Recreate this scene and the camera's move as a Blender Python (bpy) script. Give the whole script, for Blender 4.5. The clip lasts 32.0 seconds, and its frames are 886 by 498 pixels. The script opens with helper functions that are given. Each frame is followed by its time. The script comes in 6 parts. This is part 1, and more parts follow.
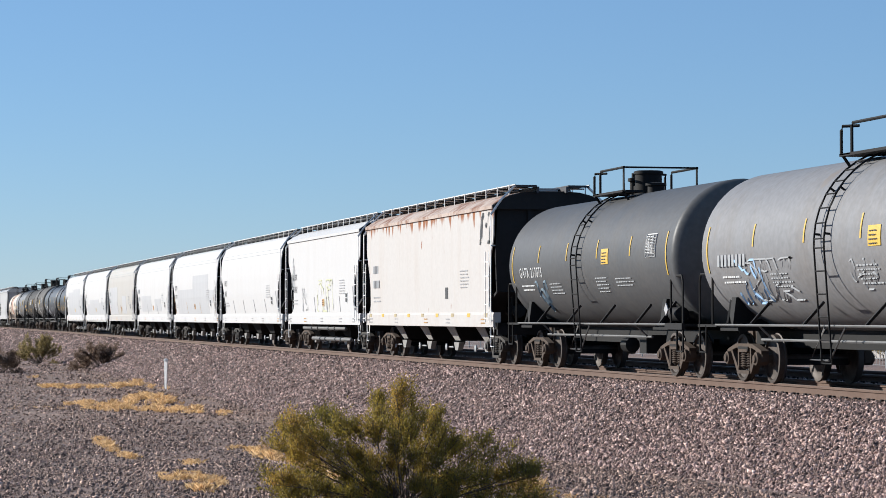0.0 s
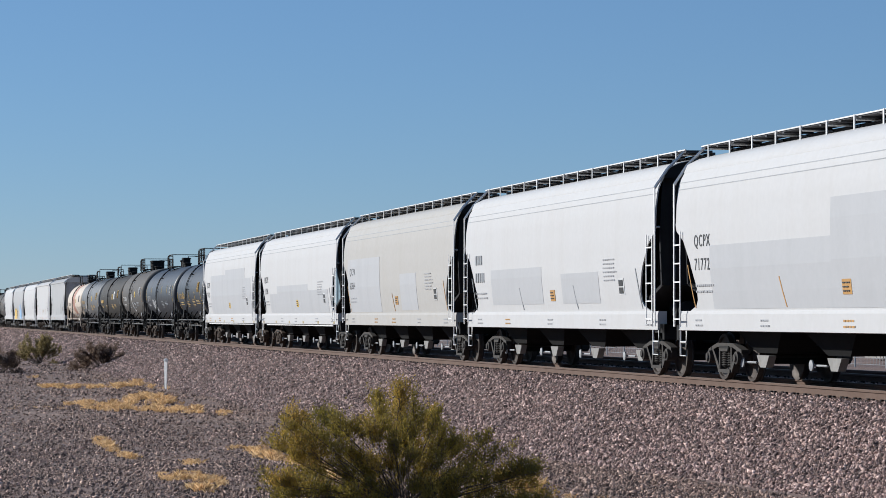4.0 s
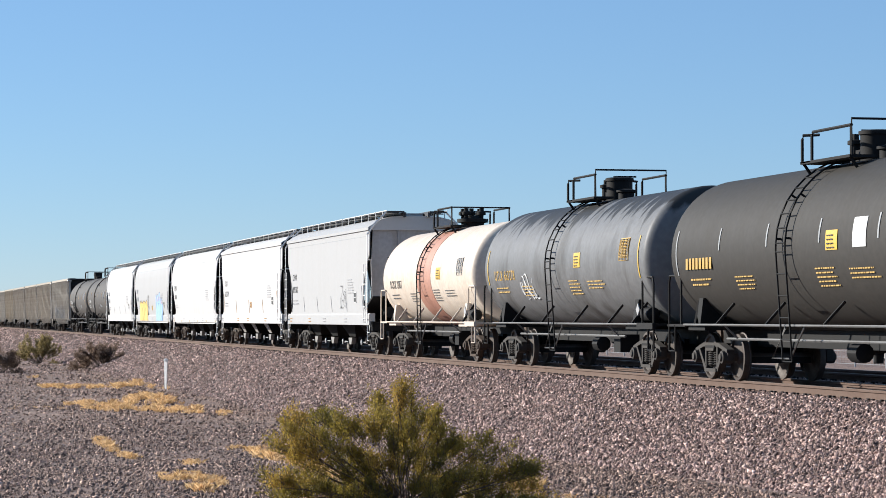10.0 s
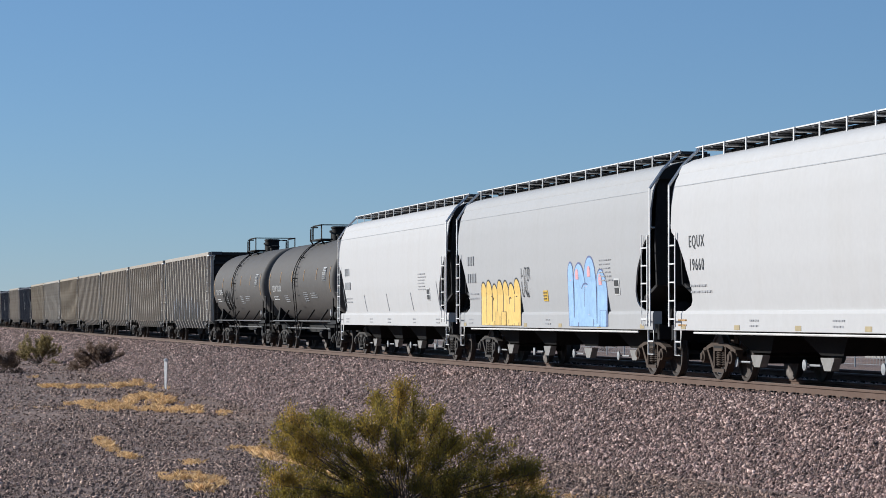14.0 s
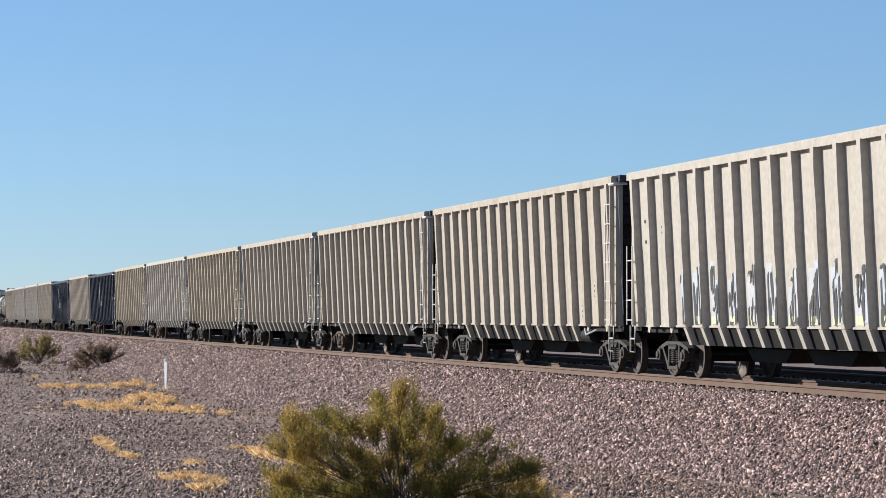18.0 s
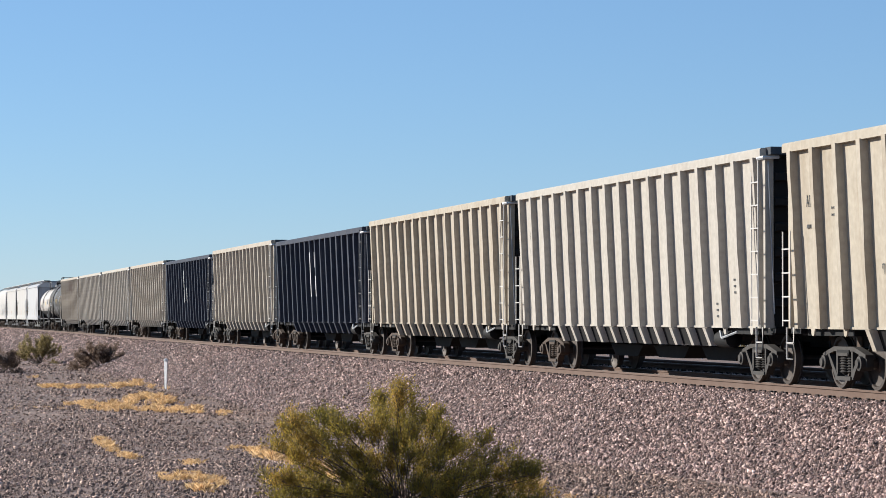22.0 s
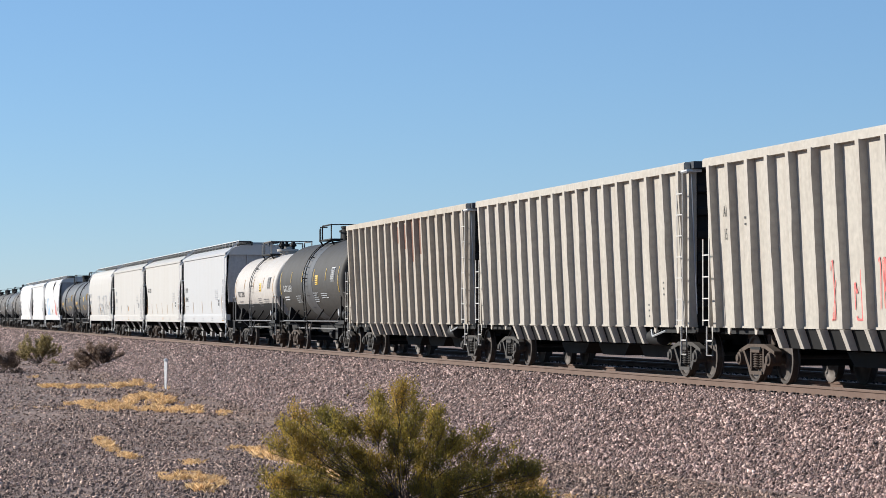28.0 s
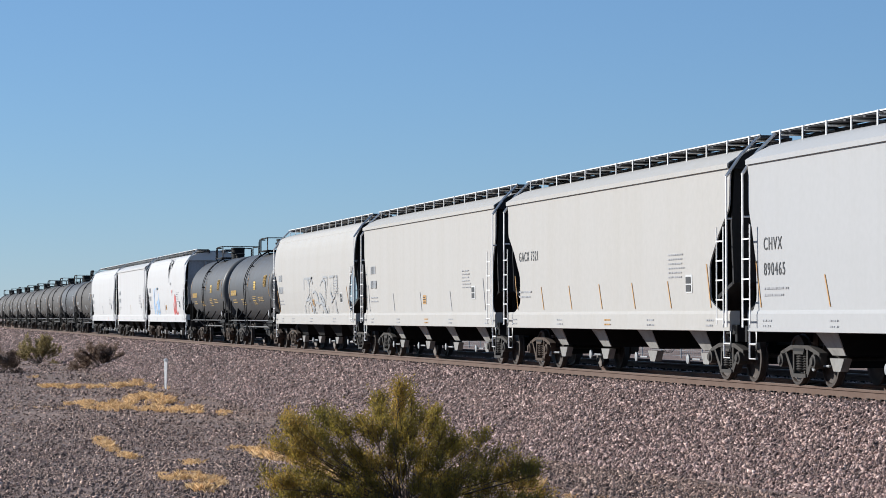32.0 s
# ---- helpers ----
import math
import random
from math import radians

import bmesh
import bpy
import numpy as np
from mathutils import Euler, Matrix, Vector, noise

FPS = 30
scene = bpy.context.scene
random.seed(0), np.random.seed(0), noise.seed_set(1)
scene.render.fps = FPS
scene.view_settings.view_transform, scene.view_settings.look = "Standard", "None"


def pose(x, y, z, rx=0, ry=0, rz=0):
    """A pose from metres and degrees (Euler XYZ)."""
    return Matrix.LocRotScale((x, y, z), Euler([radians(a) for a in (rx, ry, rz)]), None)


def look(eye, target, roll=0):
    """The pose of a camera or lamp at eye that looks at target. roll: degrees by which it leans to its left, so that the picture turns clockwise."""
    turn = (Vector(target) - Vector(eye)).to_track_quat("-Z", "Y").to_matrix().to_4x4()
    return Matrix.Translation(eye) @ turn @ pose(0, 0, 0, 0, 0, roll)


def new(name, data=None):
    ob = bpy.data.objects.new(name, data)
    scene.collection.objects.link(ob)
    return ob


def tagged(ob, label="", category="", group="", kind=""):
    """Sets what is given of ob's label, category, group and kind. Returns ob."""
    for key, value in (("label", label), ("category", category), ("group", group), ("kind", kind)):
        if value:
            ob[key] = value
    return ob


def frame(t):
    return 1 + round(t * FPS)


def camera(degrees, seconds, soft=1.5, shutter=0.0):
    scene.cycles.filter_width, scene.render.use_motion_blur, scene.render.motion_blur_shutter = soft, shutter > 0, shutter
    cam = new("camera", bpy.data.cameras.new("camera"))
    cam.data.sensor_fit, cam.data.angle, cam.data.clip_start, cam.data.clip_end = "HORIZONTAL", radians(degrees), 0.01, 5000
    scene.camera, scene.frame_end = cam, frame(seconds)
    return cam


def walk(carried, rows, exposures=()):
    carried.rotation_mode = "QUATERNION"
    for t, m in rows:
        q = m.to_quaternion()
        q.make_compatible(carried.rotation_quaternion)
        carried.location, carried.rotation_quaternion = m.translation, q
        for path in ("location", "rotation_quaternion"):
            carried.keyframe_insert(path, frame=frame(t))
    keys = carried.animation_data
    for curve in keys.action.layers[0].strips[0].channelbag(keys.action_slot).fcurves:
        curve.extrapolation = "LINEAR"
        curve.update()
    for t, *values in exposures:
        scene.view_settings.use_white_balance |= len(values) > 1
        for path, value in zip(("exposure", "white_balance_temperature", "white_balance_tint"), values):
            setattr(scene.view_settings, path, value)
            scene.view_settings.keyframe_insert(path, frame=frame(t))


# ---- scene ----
cam = camera(19.14, 32.0, soft=0.5)
EYE = (0.0, -17.515, 1.247)
VIEW = pose(*EYE, 91.478, 0, 77.584)
walk(cam, [(0, VIEW), (32.0, VIEW)], exposures=[
    (t, stops, kelvin, 10) for t, stops, kelvin in (
        (0, 0.4, 5700), (1, 0.23, 5620), (2, 0.05, 5520), (6, 0.03, 5520), (7, 0.2, 5620), (8, 0.45, 5720), (9, 0.56, 5780), (10, 0.57, 5760), (11, 0.36, 5660), (12, 0.09, 5550), (13, -0.02, 5530),
        (14, 0.03, 5550), (14.5, 0.1, 5580), (17, 0.52, 5760), (25, 0.55, 5760), (28, 0.5, 5750), (30, 0.52, 5740), (31, 0.4, 5660), (32, 0.25, 5580))])

# ---- daylight: clear winter sky, sun behind and to the side ----
SUN_AZ, SUN_EL = radians(217), radians(21.5)
to_sun = Vector((math.sin(SUN_AZ) * math.cos(SUN_EL), math.cos(SUN_AZ) * math.cos(SUN_EL), math.sin(SUN_EL)))
world = bpy.data.worlds.new("sky")
scene.world = world
world.use_nodes = True
wn = world.node_tree
sky = wn.nodes.new("ShaderNodeTexSky")
sky.sky_type, sky.sun_disc = "NISHITA", False
sky.sun_elevation, sky.sun_rotation = SUN_EL, SUN_AZ
sky.altitude, sky.air_density, sky.dust_density, sky.ozone_density = 600, 0.9, 0.0, 4.0
haze = wn.nodes.new("ShaderNodeMix")
haze.data_type = "RGBA"
haze.inputs[0].default_value = 0.32
haze.inputs[7].default_value = (3.6, 5.65, 7.95, 1)
wn.links.new(sky.outputs[0], haze.inputs[6])
wn.links.new(haze.outputs[2], wn.nodes["Background"].inputs[0])
wn.nodes["Background"].inputs[1].default_value = 0.07
sun_data = bpy.data.lights.new("sun", "SUN")
sun_data.energy, sun_data.angle, sun_data.color = 5.6, radians(0.53), (1.0, 0.885, 0.715)
sun = new("sun", sun_data)
sun.matrix_world = look(to_sun * 100, (0, 0, 0))


# ---- materials ----
def material(name, color, rough=0.6, metal=0.0, dirt=None, amount=0.35, scale=1.2, streak=0.25, grain=8.0, bump=0.15, vary=0.06, dist=0.01, spec=0.5):
    """Paint or surface with two scales of dirt, stretched downwards by streak, and fine relief."""
    m = bpy.data.materials.new(name)
    m.use_nodes = True
    nt = m.node_tree
    n, l = nt.nodes, nt.links
    bsdf = n["Principled BSDF"]
    bsdf.inputs["Metallic"].default_value = metal
    bsdf.inputs["Specular IOR Level"].default_value = spec
    geo = n.new("ShaderNodeTexCoord")
    info = n.new("ShaderNodeObjectInfo")
    off = n.new("ShaderNodeVectorMath")
    off.operation = "MULTIPLY_ADD"
    l.new(geo.outputs["Object"], off.inputs[0])
    off.inputs[1].default_value = (scale, scale, scale * streak)
    shift = n.new("ShaderNodeVectorMath")
    shift.operation = "SCALE"
    shift.inputs[0].default_value = (37, 11, 23)
    l.new(info.outputs["Random"], shift.inputs["Scale"])
    l.new(shift.outputs[0], off.inputs[2])
    big = n.new("ShaderNodeTexNoise")
    big.inputs["Scale"].default_value, big.inputs["Detail"].default_value, big.inputs["Roughness"].default_value = 1.0, 6, 0.65
    l.new(off.outputs[0], big.inputs["Vector"])
    fine = n.new("ShaderNodeTexNoise")
    fine.inputs["Scale"].default_value, fine.inputs["Detail"].default_value = grain, 4
    l.new(geo.outputs["Object"], fine.inputs["Vector"])
    ramp = n.new("ShaderNodeMapRange")
    ramp.inputs[1].default_value, ramp.inputs[2].default_value = 0.46, 0.78
    ramp.inputs[3].default_value, ramp.inputs[4].default_value = 0.0, amount
    l.new(big.outputs[0], ramp.inputs[0])
    mix = n.new("ShaderNodeMix")
    mix.data_type = "RGBA"
    dirt = dirt or tuple(c * 0.45 for c in color)
    mix.inputs[6].default_value, mix.inputs[7].default_value = (*color, 1), (*dirt, 1)
    l.new(ramp.outputs[0], mix.inputs[0])
    tone = n.new("ShaderNodeMapRange")
    tone.inputs[1].default_value, tone.inputs[2].default_value = 0.25, 0.75
    tone.inputs[3].default_value, tone.inputs[4].default_value = 1 - 2 * vary, 1 + 2 * vary
    l.new(fine.outputs[0], tone.inputs[0])
    val = n.new("ShaderNodeHueSaturation")
    l.new(mix.outputs[2], val.inputs["Color"])
    l.new(tone.outputs[0], val.inputs["Value"])
    l.new(val.outputs[0], bsdf.inputs["Base Color"])
    rr = n.new("ShaderNodeMapRange")
    rr.inputs[3].default_value, rr.inputs[4].default_value = max(rough - 0.1, 0.02), min(rough + 0.15, 1)
    l.new(big.outputs[0], rr.inputs[0])
    l.new(rr.outputs[0], bsdf.inputs["Roughness"])
    if bump:
        b = n.new("ShaderNodeBump")
        b.inputs["Strength"].default_value, b.inputs["Distance"].default_value = bump, dist
        l.new(fine.outputs[0], b.inputs["Height"])
        l.new(b.outputs[0], bsdf.inputs["Normal"])
    return m


def spotted(m, mask, color, low, high, scale=(1, 1, 1), detail=6):
    """Adds a layer of blotches in a second colour over a material's base colour."""
    nt = m.node_tree
    n, l = nt.nodes, nt.links
    bsdf = n["Principled BSDF"]
    src = bsdf.inputs["Base Color"].links[0].from_socket
    co = n.new("ShaderNodeTexCoord")
    mp = n.new("ShaderNodeMapping")
    mp.inputs["Scale"].default_value = scale
    l.new(co.outputs["Object"], mp.inputs[0])
    t = n.new("ShaderNodeTexNoise")
    t.inputs["Scale"].default_value, t.inputs["Detail"].default_value, t.inputs["Roughness"].default_value = mask, detail, 0.62
    l.new(mp.outputs[0], t.inputs["Vector"])
    r = n.new("ShaderNodeMapRange")
    r.inputs[1].default_value, r.inputs[2].default_value = low, high
    l.new(t.outputs[0], r.inputs[0])
    mix = n.new("ShaderNodeMix")
    mix.data_type = "RGBA"
    mix.inputs[7].default_value = (*color, 1)
    l.new(r.outputs[0], mix.inputs[0])
    l.new(src, mix.inputs[6])
    l.new(mix.outputs[2], bsdf.inputs["Base Color"])
    return m


WHITE = material("white_paint", (0.53, 0.525, 0.52), 0.6, dirt=(0.45, 0.425, 0.395), amount=0.25, streak=0.12, vary=0.012, bump=0, spec=0.08)
GREYWHITE = material("grey_white_paint", (0.42, 0.42, 0.42), 0.6, dirt=(0.37, 0.36, 0.34), amount=0.25, streak=0.12, vary=0.012, bump=0, spec=0.08)
CREAMWHITE = material("cream_paint", (0.44, 0.425, 0.40), 0.6, dirt=(0.38, 0.35, 0.30), amount=0.3, streak=0.12, vary=0.015, bump=0, spec=0.08)
RUSTYWHITE = spotted(material("rusty_white_paint", (0.50, 0.48, 0.46), 0.6, dirt=(0.43, 0.37, 0.32), amount=0.4, streak=0.2, vary=0.02, bump=0.03, spec=0.08),
                     1.0, (0.26, 0.11, 0.055), 0.66, 0.71, (2.6, 2.6, 1.1))
PATCH = material("grey_patch_paint", (0.448, 0.450, 0.457), 0.55, amount=0.12, vary=0.01, bump=0, spec=0.08)
ROOFGREY = material("dusty_roof_paint", (0.50, 0.49, 0.47), 0.65, dirt=(0.32, 0.29, 0.26), amount=0.6)
ROOFRUST = spotted(material("rusted_roof_paint", (0.42, 0.34, 0.29), 0.75, dirt=(0.2, 0.11, 0.07), amount=0.7), 1.5, (0.2, 0.09, 0.05), 0.5, 0.62)
GRATE = material("dark_grating", (0.05, 0.05, 0.055), 0.6, 0.3)
# Near-black puts shade into the colour of car ends, slopes and bottom sheets.
SHADOWGREY = material("shadow_grey_steel", (0.018, 0.018, 0.019), 0.75, dirt=(0.035, 0.032, 0.03), amount=0.5, spec=0.2)
ENDGREY = material("hopper_end_grey", (0.30, 0.30, 0.31), 0.65, dirt=(0.16, 0.14, 0.12), amount=0.6)
BLACK = material("black_steel", (0.009, 0.009, 0.0095), 0.7, dirt=(0.02, 0.018, 0.016), amount=0.5, spec=0.2)
PIPEGREY = material("dull_grey_pipe", (0.11, 0.11, 0.11), 0.6, dirt=(0.05, 0.045, 0.04), amount=0.7)
CHARCOAL = material("dusty_black_tank_paint", (0.098, 0.092, 0.086), 0.65, dirt=(0.14, 0.128, 0.116), amount=0.6, bump=0.03, spec=0.16)
BROWNBLACK = material("brown_black_tank_paint", (0.046, 0.043, 0.039), 0.62, dirt=(0.055, 0.05, 0.044), amount=0.5, bump=0.03, spec=0.16)
BLUEBLACK = material("blue_black_tank_paint", (0.030, 0.036, 0.046), 0.45, dirt=(0.055, 0.05, 0.046), amount=0.4, bump=0.02, spec=0.35)
SLATE = material("slate_grey_tank_paint", (0.080, 0.082, 0.085), 0.5, dirt=(0.10, 0.095, 0.09), amount=0.6, bump=0.03, spec=0.2)
PALEGREY = spotted(material("pale_grey_tank_paint", (0.205, 0.205, 0.21), 0.5, dirt=(0.15, 0.125, 0.10), amount=0.4, bump=0.03, spec=0.2),
                   0.5, (0.2, 0.15, 0.1), 0.60, 0.72)
SPILLGREY = spotted(material("stained_grey_tank_paint", (0.15, 0.152, 0.155), 0.5, dirt=(0.09, 0.09, 0.09), amount=0.5, bump=0.03, spec=0.25),
                    0.8, (0.075, 0.073, 0.07), 0.54, 0.68, (1.0, 1, 0.4))


def spilled(m, color, level):
    """A dark spill over the top that ends in uneven drips."""
    n, l = m.node_tree.nodes, m.node_tree.links
    bsdf = n["Principled BSDF"]
    src = bsdf.inputs["Base Color"].links[0].from_socket
    co, sep = n.new("ShaderNodeTexCoord"), n.new("ShaderNodeSeparateXYZ")
    l.new(co.outputs["Object"], sep.inputs[0])
    mp = n.new("ShaderNodeMapping")
    mp.inputs["Scale"].default_value = (1.6, 0.5, 0.12)
    l.new(co.outputs["Object"], mp.inputs[0])
    t = n.new("ShaderNodeTexNoise")
    t.inputs["Scale"].default_value, t.inputs["Detail"].default_value = 1.6, 5
    l.new(mp.outputs[0], t.inputs["Vector"])
    add = n.new("ShaderNodeMath")
    add.operation = "MULTIPLY_ADD"
    add.inputs[1].default_value = 2.4
    l.new(t.outputs[0], add.inputs[0])
    l.new(sep.outputs[2], add.inputs[2])
    r = n.new("ShaderNodeMapRange")
    r.inputs[1].default_value, r.inputs[2].default_value = level, level + 0.16
    l.new(add.outputs[0], r.inputs[0])
    mix = n.new("ShaderNodeMix")
    mix.data_type = "RGBA"
    mix.inputs[7].default_value = (*color, 1)
    l.new(r.outputs[0], mix.inputs[0])
    l.new(src, mix.inputs[6])
    l.new(mix.outputs[2], bsdf.inputs["Base Color"])
    return m


spilled(RUSTYWHITE, (0.27, 0.12, 0.06), 5.22)
spilled(SPILLGREY, (0.028, 0.028, 0.028), 4.75)
PEACH = material("cream_tank_paint", (0.60, 0.525, 0.44), 0.5, dirt=(0.46, 0.31, 0.21), amount=0.4, bump=0.03, spec=0.2)
BONE = material("off_white_tank_paint", (0.425, 0.395, 0.36), 0.55, dirt=(0.34, 0.29, 0.25), amount=0.35, bump=0.03, spec=0.2)
TERRACOTTA = material("terracotta_band_paint", (0.40, 0.2, 0.14), 0.6, dirt=(0.25, 0.1, 0.06), amount=0.5)
BEIGE = material("beige_hopper_paint", (0.395, 0.355, 0.298), 0.7, dirt=(0.25, 0.21, 0.165), amount=0.6, scale=2.2, streak=0.14, spec=0.08)
SAND = material("sandy_hopper_paint", (0.395, 0.35, 0.28), 0.7, dirt=(0.24, 0.185, 0.125), amount=0.65, scale=2.2, streak=0.14, spec=0.08)
PALEBEIGE = material("pale_beige_hopper_paint", (0.415, 0.383, 0.333), 0.7, dirt=(0.29, 0.255, 0.21), amount=0.55, scale=2.2, streak=0.14, spec=0.08)
NAVY = material("navy_black_hopper_paint", (0.038, 0.043, 0.060), 0.6, dirt=(0.090, 0.094, 0.110), amount=0.8, scale=2.2, streak=0.14, spec=0.1)
TRUCKRUST = material("brown_cast_steel", (0.062, 0.040, 0.026), 0.85, dirt=(0.04, 0.03, 0.026), amount=0.8, scale=4, streak=1)
TRUCKGREY = material("grey_cast_steel", (0.036, 0.031, 0.027), 0.8, dirt=(0.025, 0.021, 0.018), amount=0.8, scale=4, streak=1)
# Outlet bays: grime plus the car's shade, both painted in as near-black.
BAYSHADE = material("shaded_grimy_underside", (0.008, 0.008, 0.0085), 0.85, dirt=(0.022, 0.019, 0.017), amount=0.6, scale=2, spec=0.15)
BAYWHITE = material("white_outlet_paint", (0.34, 0.33, 0.31), 0.65, dirt=(0.13, 0.115, 0.10), amount=0.6, scale=2)
RUSTSTAIN = spotted(material("brown_rust_stain", (0.20, 0.095, 0.06), 0.85, dirt=(0.11, 0.06, 0.045), amount=0.7, scale=3), 2.0, (0.33, 0.27, 0.21), 0.58, 0.64, (1, 1, 0.5))
WHEELSTEEL = material("worn_wheel_steel", (0.06, 0.046, 0.038), 0.6, 0.3, dirt=(0.025, 0.02, 0.018), amount=0.7, scale=5, streak=1)
RAILRUST = material("rusty_rail_steel", (0.120, 0.074, 0.053), 0.85, 0.0, dirt=(0.085, 0.047, 0.032), amount=0.5, scale=2, streak=1, grain=25)
RAILTOP = material("polished_rail_head", (0.26, 0.21, 0.175), 0.5, 0.5, amount=0.2)
CONCRETE = material("grey_concrete_tie", (0.34, 0.32, 0.30), 0.85, amount=0.5, scale=3, streak=1)
YELLOW = material("yellow_reflector", (0.64, 0.41, 0.045), 0.4, amount=0.2)
ORANGE = material("orange_reflector", (0.46, 0.25, 0.07), 0.5, amount=0.5)
TAN = material("faded_tan_reflector", (0.40, 0.32, 0.17), 0.5, amount=0.4)
LETTERWHITE = material("white_lettering", (0.58, 0.58, 0.57), 0.5, amount=0.3)
LETTERBLACK = material("black_lettering", (0.03, 0.03, 0.03), 0.5, amount=0.2)
LETTERGREY = material("faded_grey_lettering", (0.30, 0.31, 0.32), 0.6, amount=0.3)
FAINTGREY = material("faint_grey_print", (0.36, 0.36, 0.37), 0.6, amount=0.4)
LETTERORANGE = material("orange_lettering", (0.50, 0.31, 0.06), 0.5, amount=0.3)
PIPEWHITE = material("white_pipe_paint", (0.72, 0.71, 0.69), 0.5, amount=0.3)
LADDERPAINT = material("worn_ladder_paint", (0.44, 0.42, 0.39), 0.6, amount=0.5, scale=3)
GATESTEEL = material("bright_gate_steel", (0.26, 0.25, 0.235), 0.5, 0.3, amount=0.4)
SPRAYBLUE = material("blue_spray_paint", (0.30, 0.48, 0.72), 0.6, amount=0.4)
SPRAYYELLOW = material("yellow_spray_paint", (0.75, 0.5, 0.12), 0.6, amount=0.4)
SPRAYDIM = material("faded_blue_spray_paint", (0.13, 0.19, 0.24), 0.6, amount=0.4)
SPRAYNAVY = material("dark_blue_spray_paint", (0.10, 0.13, 0.28), 0.6, amount=0.4)
SPRAYRED = material("red_spray_paint", (0.55, 0.10, 0.09), 0.6, amount=0.4)
SPRAYGREEN = material("lime_spray_paint", (0.52, 0.53, 0.34), 0.6, amount=0.4)
SPRAYICE = material("pale_blue_spray_paint", (0.40, 0.425, 0.48), 0.55, amount=0.4)
SPRAYPINK = material("pink_spray_paint", (0.72, 0.36, 0.38), 0.6, amount=0.3)
SPRAYSILVER = material("silver_spray_paint", (0.42, 0.43, 0.45), 0.5, amount=0.4)
POSTWHITE = material("white_marker_post", (0.78, 0.77, 0.74), 0.6, amount=0.3)
BLOCKGREY = material("grey_concrete_block", (0.36, 0.34, 0.32), 0.9, amount=0.5, scale=3, streak=1)


# ---- mesh building ----
class Geo:
    def __init__(self):
        self.v, self.f = [], []

    def add(self, vs, fs):
        k = len(self.v)
        self.v += [tuple(p) for p in vs]
        self.f += [tuple(i + k for i in q) for q in fs]
        return self

    def box(self, x0, x1, y0, y1, z0, z1):
        return self.add([(x, y, z) for z in (z0, z1) for y in (y0, y1) for x in (x0, x1)],
                        [(0, 2, 3, 1), (4, 5, 7, 6), (0, 1, 5, 4), (2, 6, 7, 3), (0, 4, 6, 2), (1, 3, 7, 5)])

    def prism(self, poly, y0, y1):
        """poly: points (x, z), extruded from y0 to y1."""
        n = len(poly)
        return self.add([(x, y0, z) for x, z in poly] + [(x, y1, z) for x, z in poly],
                        [tuple(range(n)), tuple(range(2 * n - 1, n - 1, -1))] + [(i, i + n, (i + 1) % n + n, (i + 1) % n) for i in range(n)])

    def slice(self, poly, x0, x1):
        """poly: points (y, z), extruded from x0 to x1."""
        n = len(poly)
        return self.add([(x0, y, z) for y, z in poly] + [(x1, y, z) for y, z in poly],
                        [tuple(range(n)), tuple(range(2 * n - 1, n - 1, -1))] + [(i, i + n, (i + 1) % n + n, (i + 1) % n) for i in range(n)])

    def tube(self, pts, r, n=6):
        pts = [Vector(p) for p in pts]
        vs, fs = [], []
        for i, p in enumerate(pts):
            d = (pts[min(i + 1, len(pts) - 1)] - pts[max(i - 1, 0)]).normalized()
            a = d.cross(Vector((0, 0, 1)) if abs(d.z) < 0.9 else Vector((1, 0, 0))).normalized()
            b = d.cross(a)
            vs += [p + r * (math.cos(2 * math.pi * j / n) * a + math.sin(2 * math.pi * j / n) * b) for j in range(n)]
        for i in range(len(pts) - 1):
            fs += [(i * n + j, i * n + (j + 1) % n, (i + 1) * n + (j + 1) % n, (i + 1) * n + j) for j in range(n)]
        fs += [tuple(range(n - 1, -1, -1)), tuple((len(pts) - 1) * n + j for j in range(n))]
        return self.add(vs, fs)

    def lathe(self, profile, axis="x", at=(0, 0, 0), n=24):
        """profile: (along the axis, radius)."""
        vs, fs = [], []
        for a, r in profile:
            for j in range(n):
                c, s = r * math.cos(2 * math.pi * j / n), r * math.sin(2 * math.pi * j / n)
                p = {"x": (a, c, s), "y": (s, a, c), "z": (c, s, a)}[axis]
                vs.append((p[0] + at[0], p[1] + at[1], p[2] + at[2]))
        for i in range(len(profile) - 1):
            fs += [(i * n + j, i * n + (j + 1) % n, (i + 1) * n + (j + 1) % n, (i + 1) * n + j) for j in range(n)]
        fs += [tuple(range(n - 1, -1, -1)), tuple((len(profile) - 1) * n + j for j in range(n))]
        return self.add(vs, fs)

    def mesh(self, name, mat, smooth=35):
        me = bpy.data.meshes.new(name)
        me.from_pydata(self.v, [], self.f)
        bm = bmesh.new()
        bm.from_mesh(me)
        bmesh.ops.recalc_face_normals(bm, faces=bm.faces)
        bm.to_mesh(me)
        bm.free()
        me.materials.append(mat)
        if smooth:
            me.polygons.foreach_set("use_smooth", [True] * len(me.polygons))
            me.set_sharp_from_angle(angle=radians(smooth))
        return me


MESHES = {}


def cached(key, make):
    if key not in MESHES:
        MESHES[key] = make()
    return MESHES[key]


def thing(name, label, category, at=(0, 0, 0), group="", kind=""):
    ob = new(name)
    ob.empty_display_size = 0.2
    ob.location = at
    return tagged(ob, label, category, group, kind)


